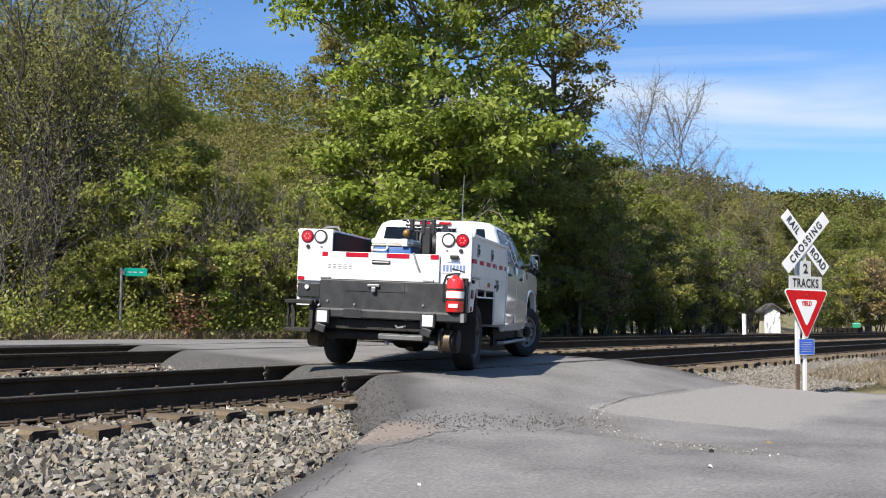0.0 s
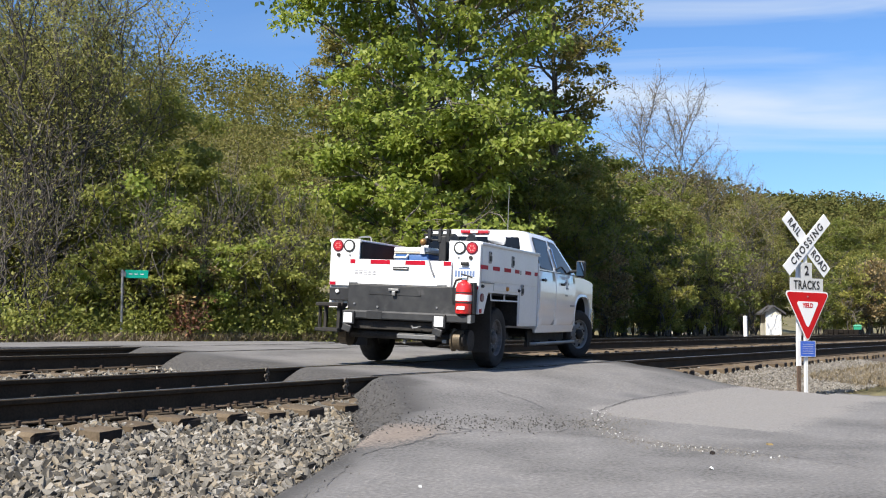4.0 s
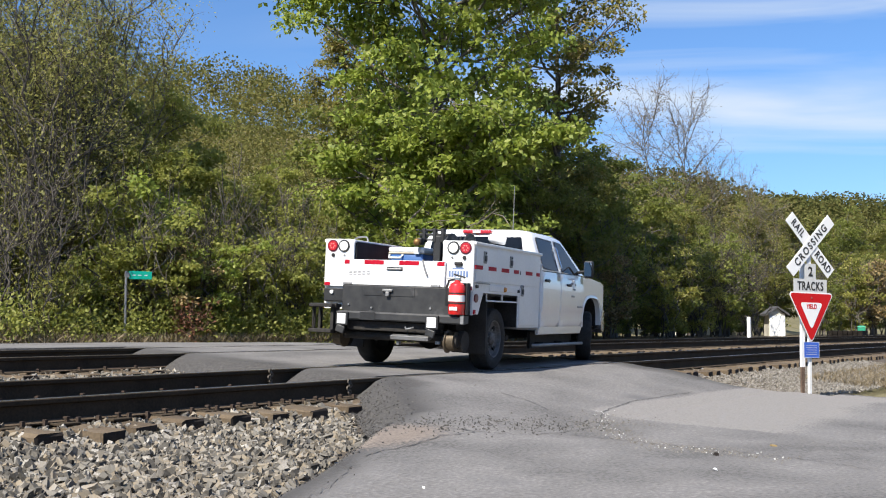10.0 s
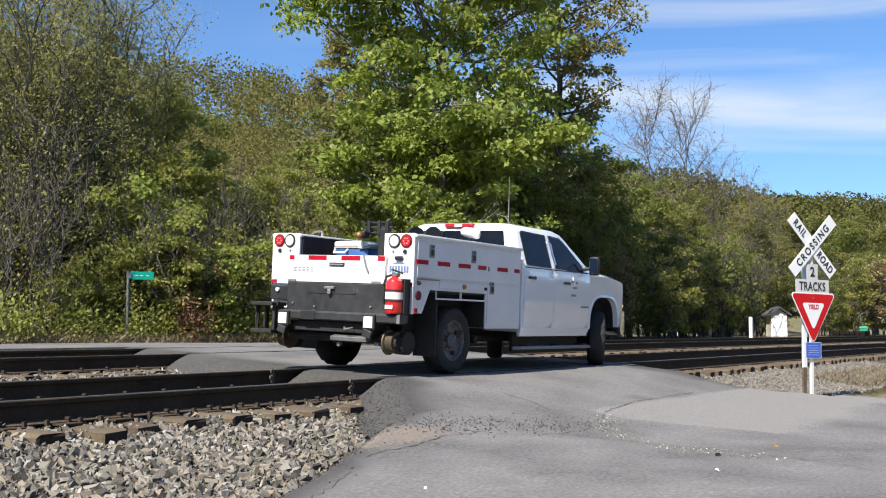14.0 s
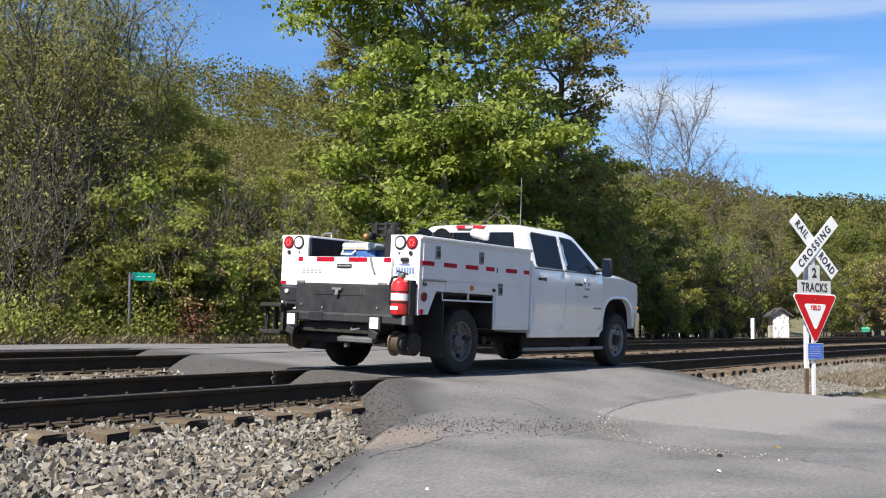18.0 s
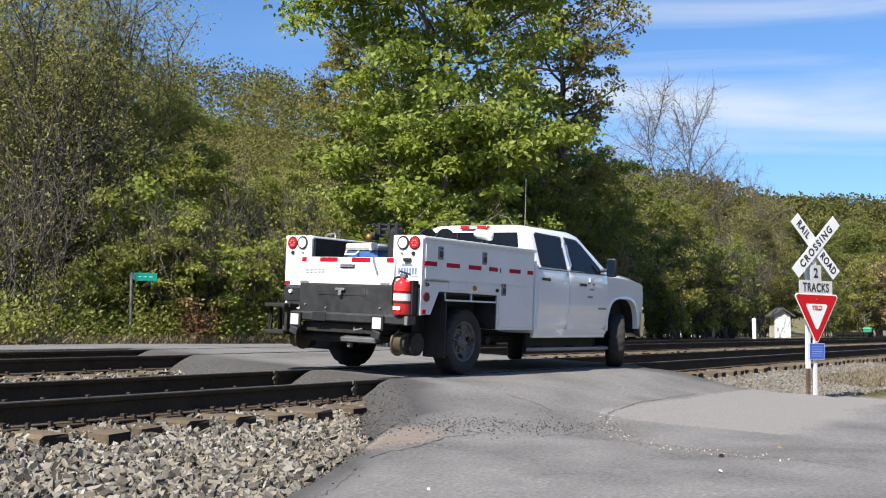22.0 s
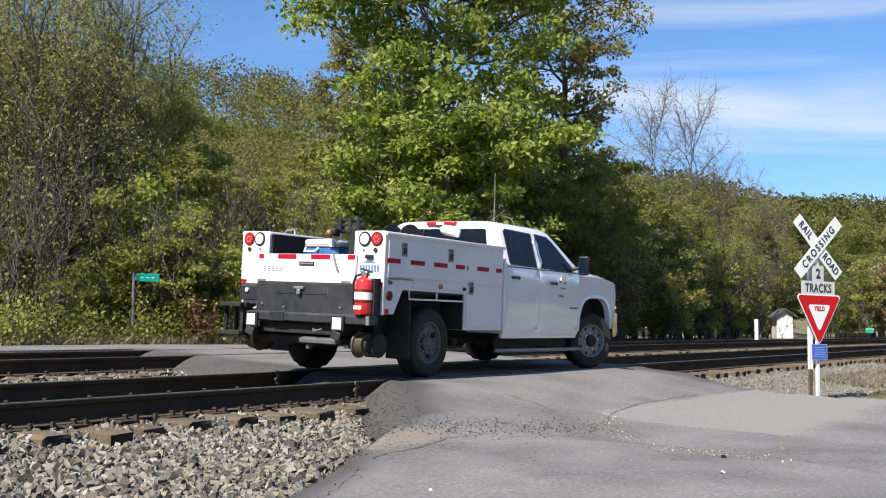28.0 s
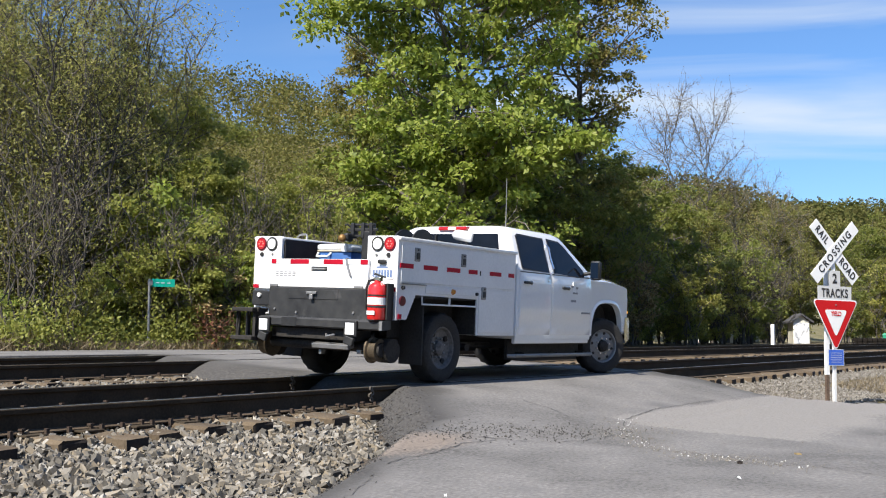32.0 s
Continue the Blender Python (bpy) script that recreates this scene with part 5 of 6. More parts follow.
def build_utility_body(truck):
    side = [(-1.12, 1.55), (1.34, 1.55), (1.34, 0.545), (0.46, 0.545), (0.455, 0.965), (-0.80, 0.975), (-0.955, 0.71), (-1.12, 0.71)]
    for s in (-1, 1):
        a, b = sorted((s * 0.62, s * 1.02))
        box_ = part("side_compartment", prism_bm(side, a, b), M_BODY, truck, "white steel side compartment")
        y = s * 1.02
        o = s * 0.010
        part("lid", box_bm(-1.14, 1.36, min(s * 0.60, s * 1.045), max(s * 0.60, s * 1.045), 1.545, 1.585, 0.012), M_BODY, truck, "hinged white compartment lid", smooth=True)
        # doors, each a raised panel
        for nm, x0, x1, z0, z1 in (("long_door", -1.09, 1.30, 1.105, 1.515), ("low_door", 0.49, 1.30, 0.575, 1.075), ("mid_panel", -0.62, 0.43, 1.0, 1.075)):
            d = part(nm, box_bm(x0, x1, min(y, y + o), max(y, y + o), z0, z1, 0.004, 1), M_BODY, truck)
        for x, z in ((-0.81, 1.41), (0.12, 1.40), (0.585, 1.04)):
            latch = part("latch", box_bm(x - 0.05, x + 0.05, min(y, y + s * 0.022), max(y, y + s * 0.022), z - 0.075, z + 0.075, 0.01), M_STEEL, truck, "chrome paddle latch")
            part("latch_paddle", box_bm(x - 0.028, x + 0.028, min(y, y + s * 0.034), max(y, y + s * 0.034), z - 0.05, z + 0.02, 0.008), M_DARKPANEL, latch)
            part("keyhole", disc_y(y, y + s * 0.030, 0.010, 0.010, x, z + 0.05, 10), M_BLACK, latch)
        for x0, x1 in ((-1.11, -0.875), (-0.68, -0.41), (-0.22, 0.055), (0.235, 0.43), (0.71, 0.98), (1.155, 1.295)):
            part("reflective_strip", box_bm(x0, x1, min(y, y + s * 0.013), max(y, y + s * 0.013), 1.255, 1.305), M_REDTAPE, truck)
        part("marker_bar", box_bm(0.485, 0.508, min(y, y + s * 0.013), max(y, y + s * 0.013), 1.245, 1.30), M_BLACK, truck)
        part("round_reflector", disc_y(y, y + s * 0.016, 0.052, 0.052, -1.05, 0.905), M_MAROON, truck, "dark red round reflector")
        part("square_reflector", box_bm(-1.115, -1.06, min(y, y + s * 0.012), max(y, y + s * 0.012), 0.715, 0.765), M_REDTAPE, truck)
        part("side_marker_lamp", disc_y(y, y + s * 0.035, 0.034, 0.026, -0.085, 1.035, 14), M_AMBERDARK, truck, "round amber side marker lamp")
        part("knob", disc_y(y, y + s * 0.035, 0.022, 0.018, 0.42, 1.025, 12), M_BLACK, truck)
        part("knob", disc_y(y, y + s * 0.030, 0.022, 0.018, -1.05, 1.045, 12), M_BLACK, truck)
        part("drip_rail", box_bm(-1.10, -0.62, min(y, y + s * 0.018), max(y, y + s * 0.018), 1.082, 1.095), M_STEEL, truck)
        # bar across the wheel opening and the rubber flap behind the wheel
        part("arch_rail", tube_bm([(-0.65, s * 1.0, 0.98), (-0.65, s * 1.008, 0.88), (0.44, s * 1.008, 0.88), (0.44, s * 1.0, 0.98)], 0.011, 6), M_BODY, truck)
        part("arch_rail_post", box_bm(-0.12, -0.10, s * 1.005 - 0.01, s * 1.005 + 0.01, 0.88, 0.97), M_BODY, truck)
        part("wheel_tub", box_bm(-0.86, 0.47, min(s * 0.60, s * 0.70), max(s * 0.60, s * 0.70), 0.50, 0.96), M_CHASSIS, truck)
        part("wheel_house", box_bm(0.430, 0.452, min(s * 0.70, s * 1.012), max(s * 0.70, s * 1.012), 0.55, 0.962), M_CHASSIS, truck)
        part("wheel_house", box_bm(-0.79, 0.43, min(s * 0.70, s * 1.0), max(s * 0.70, s * 1.0), 0.945, 0.962), M_CHASSIS, truck)
        part("mud_flap", box_bm(-0.62, -0.598, min(s * 0.70, s * 1.0), max(s * 0.70, s * 1.0), 0.22, 0.95), M_RUBBER, truck, "black rubber mud flap")
        # rear post with its lamps
        a, b = sorted((s * 0.61, s * 1.02))
        post = part("rear_post", box_bm(-1.15, -1.115, a, b, 0.99, 1.59, 0.006, 1), M_CAR, truck, "white rear corner panel")
        part("tail_lamp", cyl_bm((-1.166, s * 0.912, 1.503), (-1.15, s * 0.912, 1.503), 0.060, 0.064, 20), M_REDLENS, truck, "round red tail lamp")
        for k in range(6):
            a = k * math.pi / 3
            part("lamp_bead", cyl_bm((-1.1675, s * 0.912 + 0.031 * math.cos(a), 1.503 + 0.031 * math.sin(a)), (-1.164, s * 0.912 + 0.031 * math.cos(a), 1.503 + 0.031 * math.sin(a)), 0.009, seg=8), M_BEAD, truck)
        part("lamp_ring", cyl_bm((-1.158, s * 0.912, 1.503), (-1.149, s * 0.912, 1.503), 0.077, seg=20), M_MAROON, truck)
        part("reversing_lamp", cyl_bm((-1.166, s * 0.752, 1.503), (-1.15, s * 0.752, 1.503), 0.060, seg=20), M_CLEARLENS, truck, "round clear reversing lamp")
        part("lamp_ring", cyl_bm((-1.160, s * 0.752, 1.503), (-1.149, s * 0.752, 1.503), 0.080, seg=20), M_BLACK, truck, "black lamp ring")
        part("screw", cyl_bm((-1.165, s * 0.90, 1.385), (-1.15, s * 0.90, 1.385), 0.024, seg=10), M_BLACK, truck)
        part("screw", cyl_bm((-1.160, s * 0.74, 1.385), (-1.15, s * 0.74, 1.385), 0.014, seg=8), M_STEEL, truck)
        part("square_reflector", box_bm(-1.158, -1.15, min(s * 0.93, s * 1.01), max(s * 0.93, s * 1.01), 1.0, 1.04), M_REDTAPE, truck)
        part("chassis_beam", box_bm(-1.2, 4.9, s * 0.42 - 0.04, s * 0.42 + 0.04, 0.45, 0.62), M_CHASSIS, truck)
        part("bed_side", box_bm(-1.10, 1.32, min(s * 0.595, s * 0.618), max(s * 0.595, s * 0.618), 0.99, 1.56), M_BEDLINER, truck)
    part("corner_skirt", box_bm(-1.15, -1.118, -1.02, -0.915, 0.70, 0.99), M_BODY, truck)
    part("bed_floor", box_bm(-1.12, 1.34, -0.62, 0.62, 0.96, 1.0), M_BEDLINER, truck)
    part("headboard", box_bm(1.30, 1.34, -0.62, 0.62, 0.6, 1.58), M_BEDLINER, truck)
    # tailgate
    gate = part("tailgate", box_bm(-1.19, -1.153, -0.665, 0.72, 1.02, 1.335, 0.008), M_CAR, truck, "plain white tailgate", smooth=True)
    edges = [0.715, 0.64, 0.43, 0.16, -0.05, -0.32, -0.56, -0.66]
    for k in range(7):
        part("reflective_strip", box_bm(-1.194, -1.19, edges[k + 1] + 0.002, edges[k] - 0.002, 1.278, 1.33), (M_REDTAPE, M_WHITETAPE)[k % 2], gate)
    part("handle_recess", box_bm(-1.193, -1.189, -0.10, 0.12, 1.205, 1.25, 0.0), M_BLACK, gate)
    part("handle", box_bm(-1.21, -1.19, -0.09, 0.11, 1.215, 1.235, 0.006), M_STEEL, gate, "pull handle")
    for row, z in enumerate((1.185, 1.165, 1.145)):
        for k in range(5):
            part("lettering", box_bm(-1.192, -1.189, 0.35 + k * 0.062, 0.395 + k * 0.062, z - 0.005, z + 0.006), M_INK, gate)
    part("cord", tube_bm([(-1.16, -0.36, 1.34), (-1.20, -0.37, 1.335), (-1.205, -0.40, 1.24), (-1.205, -0.44, 1.15)], 0.012, 6), M_INK, gate)
    for y in (0.66, -0.55):
        part("gate_hinge", box_bm(-1.205, -1.15, y - 0.06, y + 0.06, 1.015, 1.05, 0.008), M_STEEL, truck)
    # number plate on the corner panel, its writing as bars
    plate = part("number_plate", box_bm(-1.157, -1.150, -0.975, -0.675, 1.13, 1.28, 0.004), M_WHITETAPE, truck)
    for k in range(7):
        part("lettering", box_bm(-1.160, -1.156, -0.957 + k * 0.038, -0.930 + k * 0.038, 1.150, 1.225), M_PLATEBLUE, plate)
    part("lettering", box_bm(-1.160, -1.156, -0.90, -0.75, 1.245, 1.262), M_PLATEBLUE, plate)
    part("plate_lamp", box_bm(-1.19, -1.15, -0.88, -0.78, 1.29, 1.335, 0.012), M_BLACK, truck)
    # black rear apron with its locker
    apron = part("rear_apron", box_bm(-1.20, -1.13, -0.915, 0.72, 0.68, 1.015, 0.008), M_DARKPANEL, truck, "scuffed black steel rear apron")
    part("locker_door", box_bm(-1.206, -1.20, -0.28, 0.42, 0.89, 0.995, 0.003, 1), M_DARKPANEL, apron)
    latch = part("locker_latch", box_bm(-1.235, -1.20, 0.01, 0.15, 0.945, 0.975, 0.006), M_STEEL, apron)
    part("padlock", box_bm(-1.245, -1.205, 0.05, 0.10, 0.885, 0.945, 0.01), M_STEEL, apron)
    for y, z in ((0.62, 0.77), (-0.50, 0.76), (0.30, 0.74)):
        part("bolt", cyl_bm((-1.215, y, z), (-1.195, y, z), 0.013, seg=8), M_STEEL, apron)
    part("side_locker", box_bm(-1.18, -0.80, 0.72, 1.0, 0.80, 0.97, 0.012), M_BLACK, truck)
    part("work_lamp", cyl_bm((-1.20, 0.88, 0.92), (-1.16, 0.88, 0.92), 0.025, seg=12), M_CLEARLENS, truck)
    # bumper
    bumper = part("rear_bumper", prism_bm([(-1.20, 0.69), (-1.335, 0.69), (-1.35, 0.67), (-1.35, 0.60), (-1.335, 0.585), (-1.20, 0.60)], -1.0, 0.72), M_DARKPANEL, truck, "heavy black steel rear bumper")
    part("bumper_joint", box_bm(-1.355, -1.349, 0.17, 0.38, 0.59, 0.685), M_BLACK, bumper)
    part("bumper_end", box_bm(-1.356, -1.335, -1.0, -0.96, 0.59, 0.685), M_STEEL, bumper)
    for y in (0.62, -0.60):
        plate = part("reflector_board", box_bm(-1.38, -1.35, y - 0.085, y + 0.085, 0.51, 0.68, 0.01), M_BLACK, truck)
        part("reflector", box_bm(-1.387, -1.379, y - 0.06, y + 0.06, 0.53, 0.655, 0.004), M_WHITETAPE, plate, "white square reflector")
        part("step_plate", box_bm(-1.38, -1.34, y + 0.02 - 0.06, y + 0.02 + 0.06, 0.42, 0.51, 0.01, rot=Matrix.Rotation(0.3, 4, "X")), M_DARKPANEL, truck)
    # folding step at the corner
    frame_pts = [(-1.36, 0.70, 0.75), (-1.36, 1.02, 0.75), (-1.36, 1.02, 0.43), (-1.36, 0.72, 0.43)]
    step = part("corner_step", tube_bm(frame_pts, 0.03, 6), M_CHASSIS, truck, "black folding corner step")
    part("tread", box_bm(-1.46, -1.20, 0.72, 1.04, 0.725, 0.77, 0.008), M_CHASSIS, step)
    part("tread", box_bm(-1.46, -1.20, 0.72, 1.04, 0.41, 0.455, 0.008), M_CHASSIS, step)
    part("upright", box_bm(-1.22, -1.18, 1.0, 1.04, 0.43, 0.76), M_CHASSIS, step)
    part("upright", box_bm(-1.40, -1.24, 0.725, 0.765, 0.43, 0.76), M_CHASSIS, step)
    # rail wheels and their frame
    part("rail_axle", cyl_bm((-1.12, -0.72, 0.40), (-1.12, 0.72, 0.40), 0.055, seg=12), M_CHASSIS, truck)
    for s in (-1, 1):
        w = lathe(bmesh.new(), [(-0.06, 0.05), (-0.06, 0.118), (0.03, 0.115), (0.04, 0.14), (0.06, 0.142), (0.06, 0.05)], 24)
        rw = part("rail_wheel", w, M_BRASS, truck, "flanged steel rail wheel", smooth=True)
        rw.matrix_basis = pose(-1.12, s * 0.76, 0.375, 0, 0, 0 if s < 0 else 180)
        part("wheel_cap", disc_y(-0.085, -0.06, 0.07, 0.08, 0, 0, 16), M_CHASSIS, rw)
        part("swing_arm", box_bm(-1.10, -0.55, s * 0.60 - 0.04, s * 0.60 + 0.04, 0.36, 0.50, 0.01), M_CHASSIS, truck)
        part("brake_pod", cyl_bm((-0.98, s * 0.88, 0.37), (-0.98, s * 0.72, 0.37), 0.13, seg=16), M_CHASSIS, truck)
        part("ram", cyl_bm((-1.0, s * 0.48, 0.40), (-0.7, s * 0.48, 0.62), 0.035, seg=10), M_STEEL, truck)
    part("gear_frame", box_bm(-1.26, -1.0, -0.60, 0.60, 0.46, 0.575, 0.01), M_CHASSIS, truck)
    part("cross_plate", box_bm(-1.30, -1.20, -0.53, -0.02, 0.375, 0.425, 0.006, rot=Matrix.Rotation(-0.2, 4, "Y")), M_STEEL, truck, "bare steel cross plate")
    part("shackle", tube_bm([(-1.30, -0.22, 0.52), (-1.34, -0.25, 0.50), (-1.34, -0.31, 0.51), (-1.30, -0.33, 0.52)], 0.012, 6), M_STEEL, truck)
    part("air_valve", box_bm(-1.25, -1.19, -0.66, -0.60, 0.33, 0.37, 0.006), M_STEEL, truck)
    part("air_valve", box_bm(-1.25, -1.19, -0.12, -0.08, 0.30, 0.35, 0.006), M_STEEL, truck)
    part("rear_axle", cyl_bm((REAR_AXLE, -0.8, 0.397), (REAR_AXLE, 0.8, 0.397), 0.06, seg=12), M_CHASSIS, truck)
    bm = bmesh.new()
    bmesh.ops.create_uvsphere(bm, u_segments=16, v_segments=10, radius=0.17, matrix=pose(REAR_AXLE, 0, 0.39))
    part("differential", bm, M_CHASSIS, truck, smooth=True)
    part("front_axle", cyl_bm((FRONT_AXLE, -0.8, 0.36), (FRONT_AXLE, 0.8, 0.36), 0.055, seg=12), M_CHASSIS, truck)
    part("fuel_tank", box_bm(0.6, 1.9, 0.45, 0.82, 0.30, 0.55, 0.04), M_CHASSIS, truck)
    part("exhaust", tube_bm([(1.6, -0.5, 0.4), (0.6, -0.55, 0.42), (0.55, -0.85, 0.40)], 0.045, 8), M_CHASSIS, truck)
    part("gearbox", box_bm(2.0, 4.6, -0.3, 0.3, 0.34, 0.6, 0.05), M_CHASSIS, truck)
    # things fixed on the bed
    part("tool_post", box_bm(-1.0, -0.90, -0.51, -0.41, 1.0, 1.66, 0.015), M_BLACK, truck, "black upright tool post")
    for z0, z1, y0, y1 in ((1.655, 1.685, -0.60, -0.20), (1.595, 1.615, -0.58, -0.26), (1.715, 1.735, -0.56, -0.24)):
        part("tool_bar", box_bm(-0.99, -0.95, y0, y1, z0, z1, 0.006), M_BLACK, truck)
    for y in (-0.53, -0.42, -0.28):
        part("tool_clamp", box_bm(-1.01, -0.93, y - 0.022, y + 0.022, 1.575, 1.745, 0.008), M_BLACK, truck)
    part("tool_handle", tube_bm([(-0.97, -0.24, 1.70), (-0.99, -0.20, 1.73), (-1.0, -0.17, 1.72)], 0.012, 6), M_BLACK, truck)
    vise = part("vise", box_bm(-1.11, -1.0, -0.30, -0.225, 1.535, 1.625, 0.02), M_BLACK, truck, "bench vise with bronze screw head")
    bm = bmesh.new()
    bmesh.ops.create_uvsphere(bm, u_segments=12, v_segments=8, radius=0.045, matrix=pose(-1.15, -0.26, 1.565))
    part("screw_head", bm, M_BROWN, vise, smooth=True)
    reel = lathe(bmesh.new(), [(-0.14, 0.05), (-0.14, 0.27), (-0.12, 0.27), (-0.11, 0.16), (0.11, 0.16), (0.12, 0.27), (0.14, 0.27), (0.14, 0.05)], 28)
    hr = part("hose_reel", reel, M_BLACK, truck, "large black hose reel", smooth=True)
    hr.matrix_basis = pose(0.15, -0.30, 1.50)
    drum = lathe(bmesh.new(), [(-0.125, 0.045), (-0.12, 0.062), (-0.10, 0.068), (0.06, 0.066), (0.10, 0.052), (0.12, 0.025)], 20)
    lamp = part("flood_lamp", drum, M_CAR, truck, "white work flood lamp on a stalk", smooth=True)
    lamp.matrix_basis = pose(0.82, -0.55, 1.745, 8, 0, 22)
    part("stalk", cyl_bm((0.0, 0.0, -0.17), (0.0, 0.0, -0.05), 0.014, seg=8), M_BLACK, lamp)
    part("lamp_glass", cyl_bm((0, -0.131, 0), (0, -0.122, 0), 0.052, seg=18), M_CLEARLENS, lamp)
    part("grab_loop", tube_bm([(-0.62, 0.70, 1.585), (-0.61, 0.705, 1.625), (-0.59, 0.73, 1.65), (-0.56, 0.78, 1.66), (-0.52, 0.90, 1.655), (-0.50, 0.95, 1.635), (-0.48, 0.97, 1.585)], 0.012, 8), M_STEEL, truck, "bent steel grab loop")
    # fire extinguisher on its bracket
    ext = lathe(bmesh.new(), [(0.70, 0.06), (0.70, 0.092), (0.715, 0.10), (1.02, 0.10), (1.06, 0.085), (1.09, 0.04), (1.11, 0.028)], 24, axis="z")
    fire = part("fire_extinguisher", ext, M_REDPAINT, truck, "red fire extinguisher with white label", smooth=True)
    fire.matrix_basis = pose(-1.305, -0.885, 0)
    part("label_band", lathe(bmesh.new(), [(0.855, 0.1015), (0.93, 0.1015)], 24, axis="z"), M_WHITETAPE, fire)
    part("label_patch", box_bm(-0.104, -0.098, -0.05, 0.05, 0.75, 0.79), M_WHITETAPE, fire)
    part("strap", lathe(bmesh.new(), [(0.825, 0.103), (0.845, 0.103)], 24, axis="z"), M_BLACK, fire)
    part("strap", lathe(bmesh.new(), [(0.945, 0.103), (0.96, 0.103)], 24, axis="z"), M_BLACK, fire)
    part("valve", box_bm(-0.03, 0.03, -0.05, 0.03, 1.10, 1.15, 0.01), M_CHROME, fire)
    part("lever", box_bm(-0.012, 0.012, -0.10, 0.05, 1.15, 1.17, 0.004, rot=Matrix.Rotation(0.25, 4, "X")), M_BLACK, fire)
    part("hose", tube_bm([(0, 0.03, 1.12), (-0.02, 0.10, 1.10), (-0.03, 0.13, 1.0), (-0.03, 0.125, 0.86), (-0.02, 0.12, 0.80)], 0.014, 6), M_BLACK, fire)
    part("bracket", box_bm(0.02, 0.13, -0.12, -0.10, 0.70, 1.08, 0.004), M_BLACK, fire)
    part("bracket", box_bm(0.08, 0.13, -0.12, 0.12, 0.70, 1.08, 0.004), M_BLACK, fire)


def build_truck():
    ob = tagged(empty("service_truck"), "white crew-cab rail service truck with utility body", "truck")
    build_cab(ob)
    build_utility_body(ob)
    return ob


def build_cooler():
    """The cooler's foot is at its origin; it stands on the truck's bed."""
    ob = tagged(empty("cooler"), "blue plastic cooler with a white lid", "cooler")
    part("tub", box_bm(-0.20, 0.20, -0.235, 0.235, 0.0, 0.43, 0.03), M_BLUE, ob, smooth=True)
    part("lid", box_bm(-0.215, 0.215, -0.25, 0.25, 0.44, 0.508, 0.028), M_COOLERLID, ob, "white insulated lid", smooth=True)
    part("lid_rim", box_bm(-0.21, 0.21, -0.245, 0.245, 0.425, 0.442, 0.006), M_LIDRIM, ob)
    part("latch", box_bm(-0.235, -0.21, -0.19, -0.12, 0.42, 0.51, 0.01), M_COOLERLID, ob)
    part("handle", tube_bm([(-0.20, 0.05, 0.41), (-0.24, 0.06, 0.37), (-0.24, 0.22, 0.37), (-0.20, 0.23, 0.41)], 0.015, 8), M_COOLERLID, ob, "white carrying handle")
    part("drain_plug", cyl_bm((-0.22, -0.2, 0.06), (-0.19, -0.2, 0.06), 0.02, seg=10), M_COOLERLID, ob)
    return ob


def build_jug():
    ob = tagged(empty("water_jug"), "round orange drinking-water jug", "jug")
    part("tub", lathe(bmesh.new(), [(0, 0.10), (0, 0.16), (0.02, 0.17), (0.40, 0.175), (0.42, 0.165)], 24, axis="z"), M_ORANGE, ob, smooth=True)
    part("lid", lathe(bmesh.new(), [(0.42, 0.178), (0.45, 0.178), (0.48, 0.15), (0.485, 0.05)], 24, axis="z"), M_ORANGE, ob, smooth=True)
    part("tap", box_bm(-0.21, -0.17, -0.015, 0.015, 0.05, 0.10, 0.005), M_COOLERLID, ob)
    return ob


truck = build_truck()
wheels = [build_wheel("wheel", truck, x, y, x > 2) for x, h in WHEEL_PLACES for y in (-h, h)]
cooler, jug = build_cooler(), build_jug()
COOLER_AT, JUG_AT = pose(-0.83, -0.065, 1.0), pose(0.0, 0.30, 1.0)


# ---- signs, posts and small buildings ----
def words(text, height, x, z, parent, material, name="lettering", y=-0.012, turn=0.0, squeeze=1.0, gap=1.0):
    """Flat letters on a plate that faces -y, centred at x, z."""
    cu = bpy.data.curves.new(name, "FONT")
    cu.body, cu.size, cu.align_x, cu.align_y = text, height * 1.38, "CENTER", "CENTER"
    cu.extrude, cu.space_character, cu.offset = 0.0015, gap, 0.004 * height / 0.12
    tmp = bpy.data.objects.new("tmp", cu)
    me = bpy.data.meshes.new_from_object(tmp)
    bpy.data.objects.remove(tmp)
    me.materials.clear()
    me.materials.append(material)
    return child(name, me, parent, m=pose(x, y, z, 90, 0, 0) @ Matrix.Rotation(radians(turn), 4, "Z") @ Matrix.Diagonal((squeeze, 1, 1, 1)))


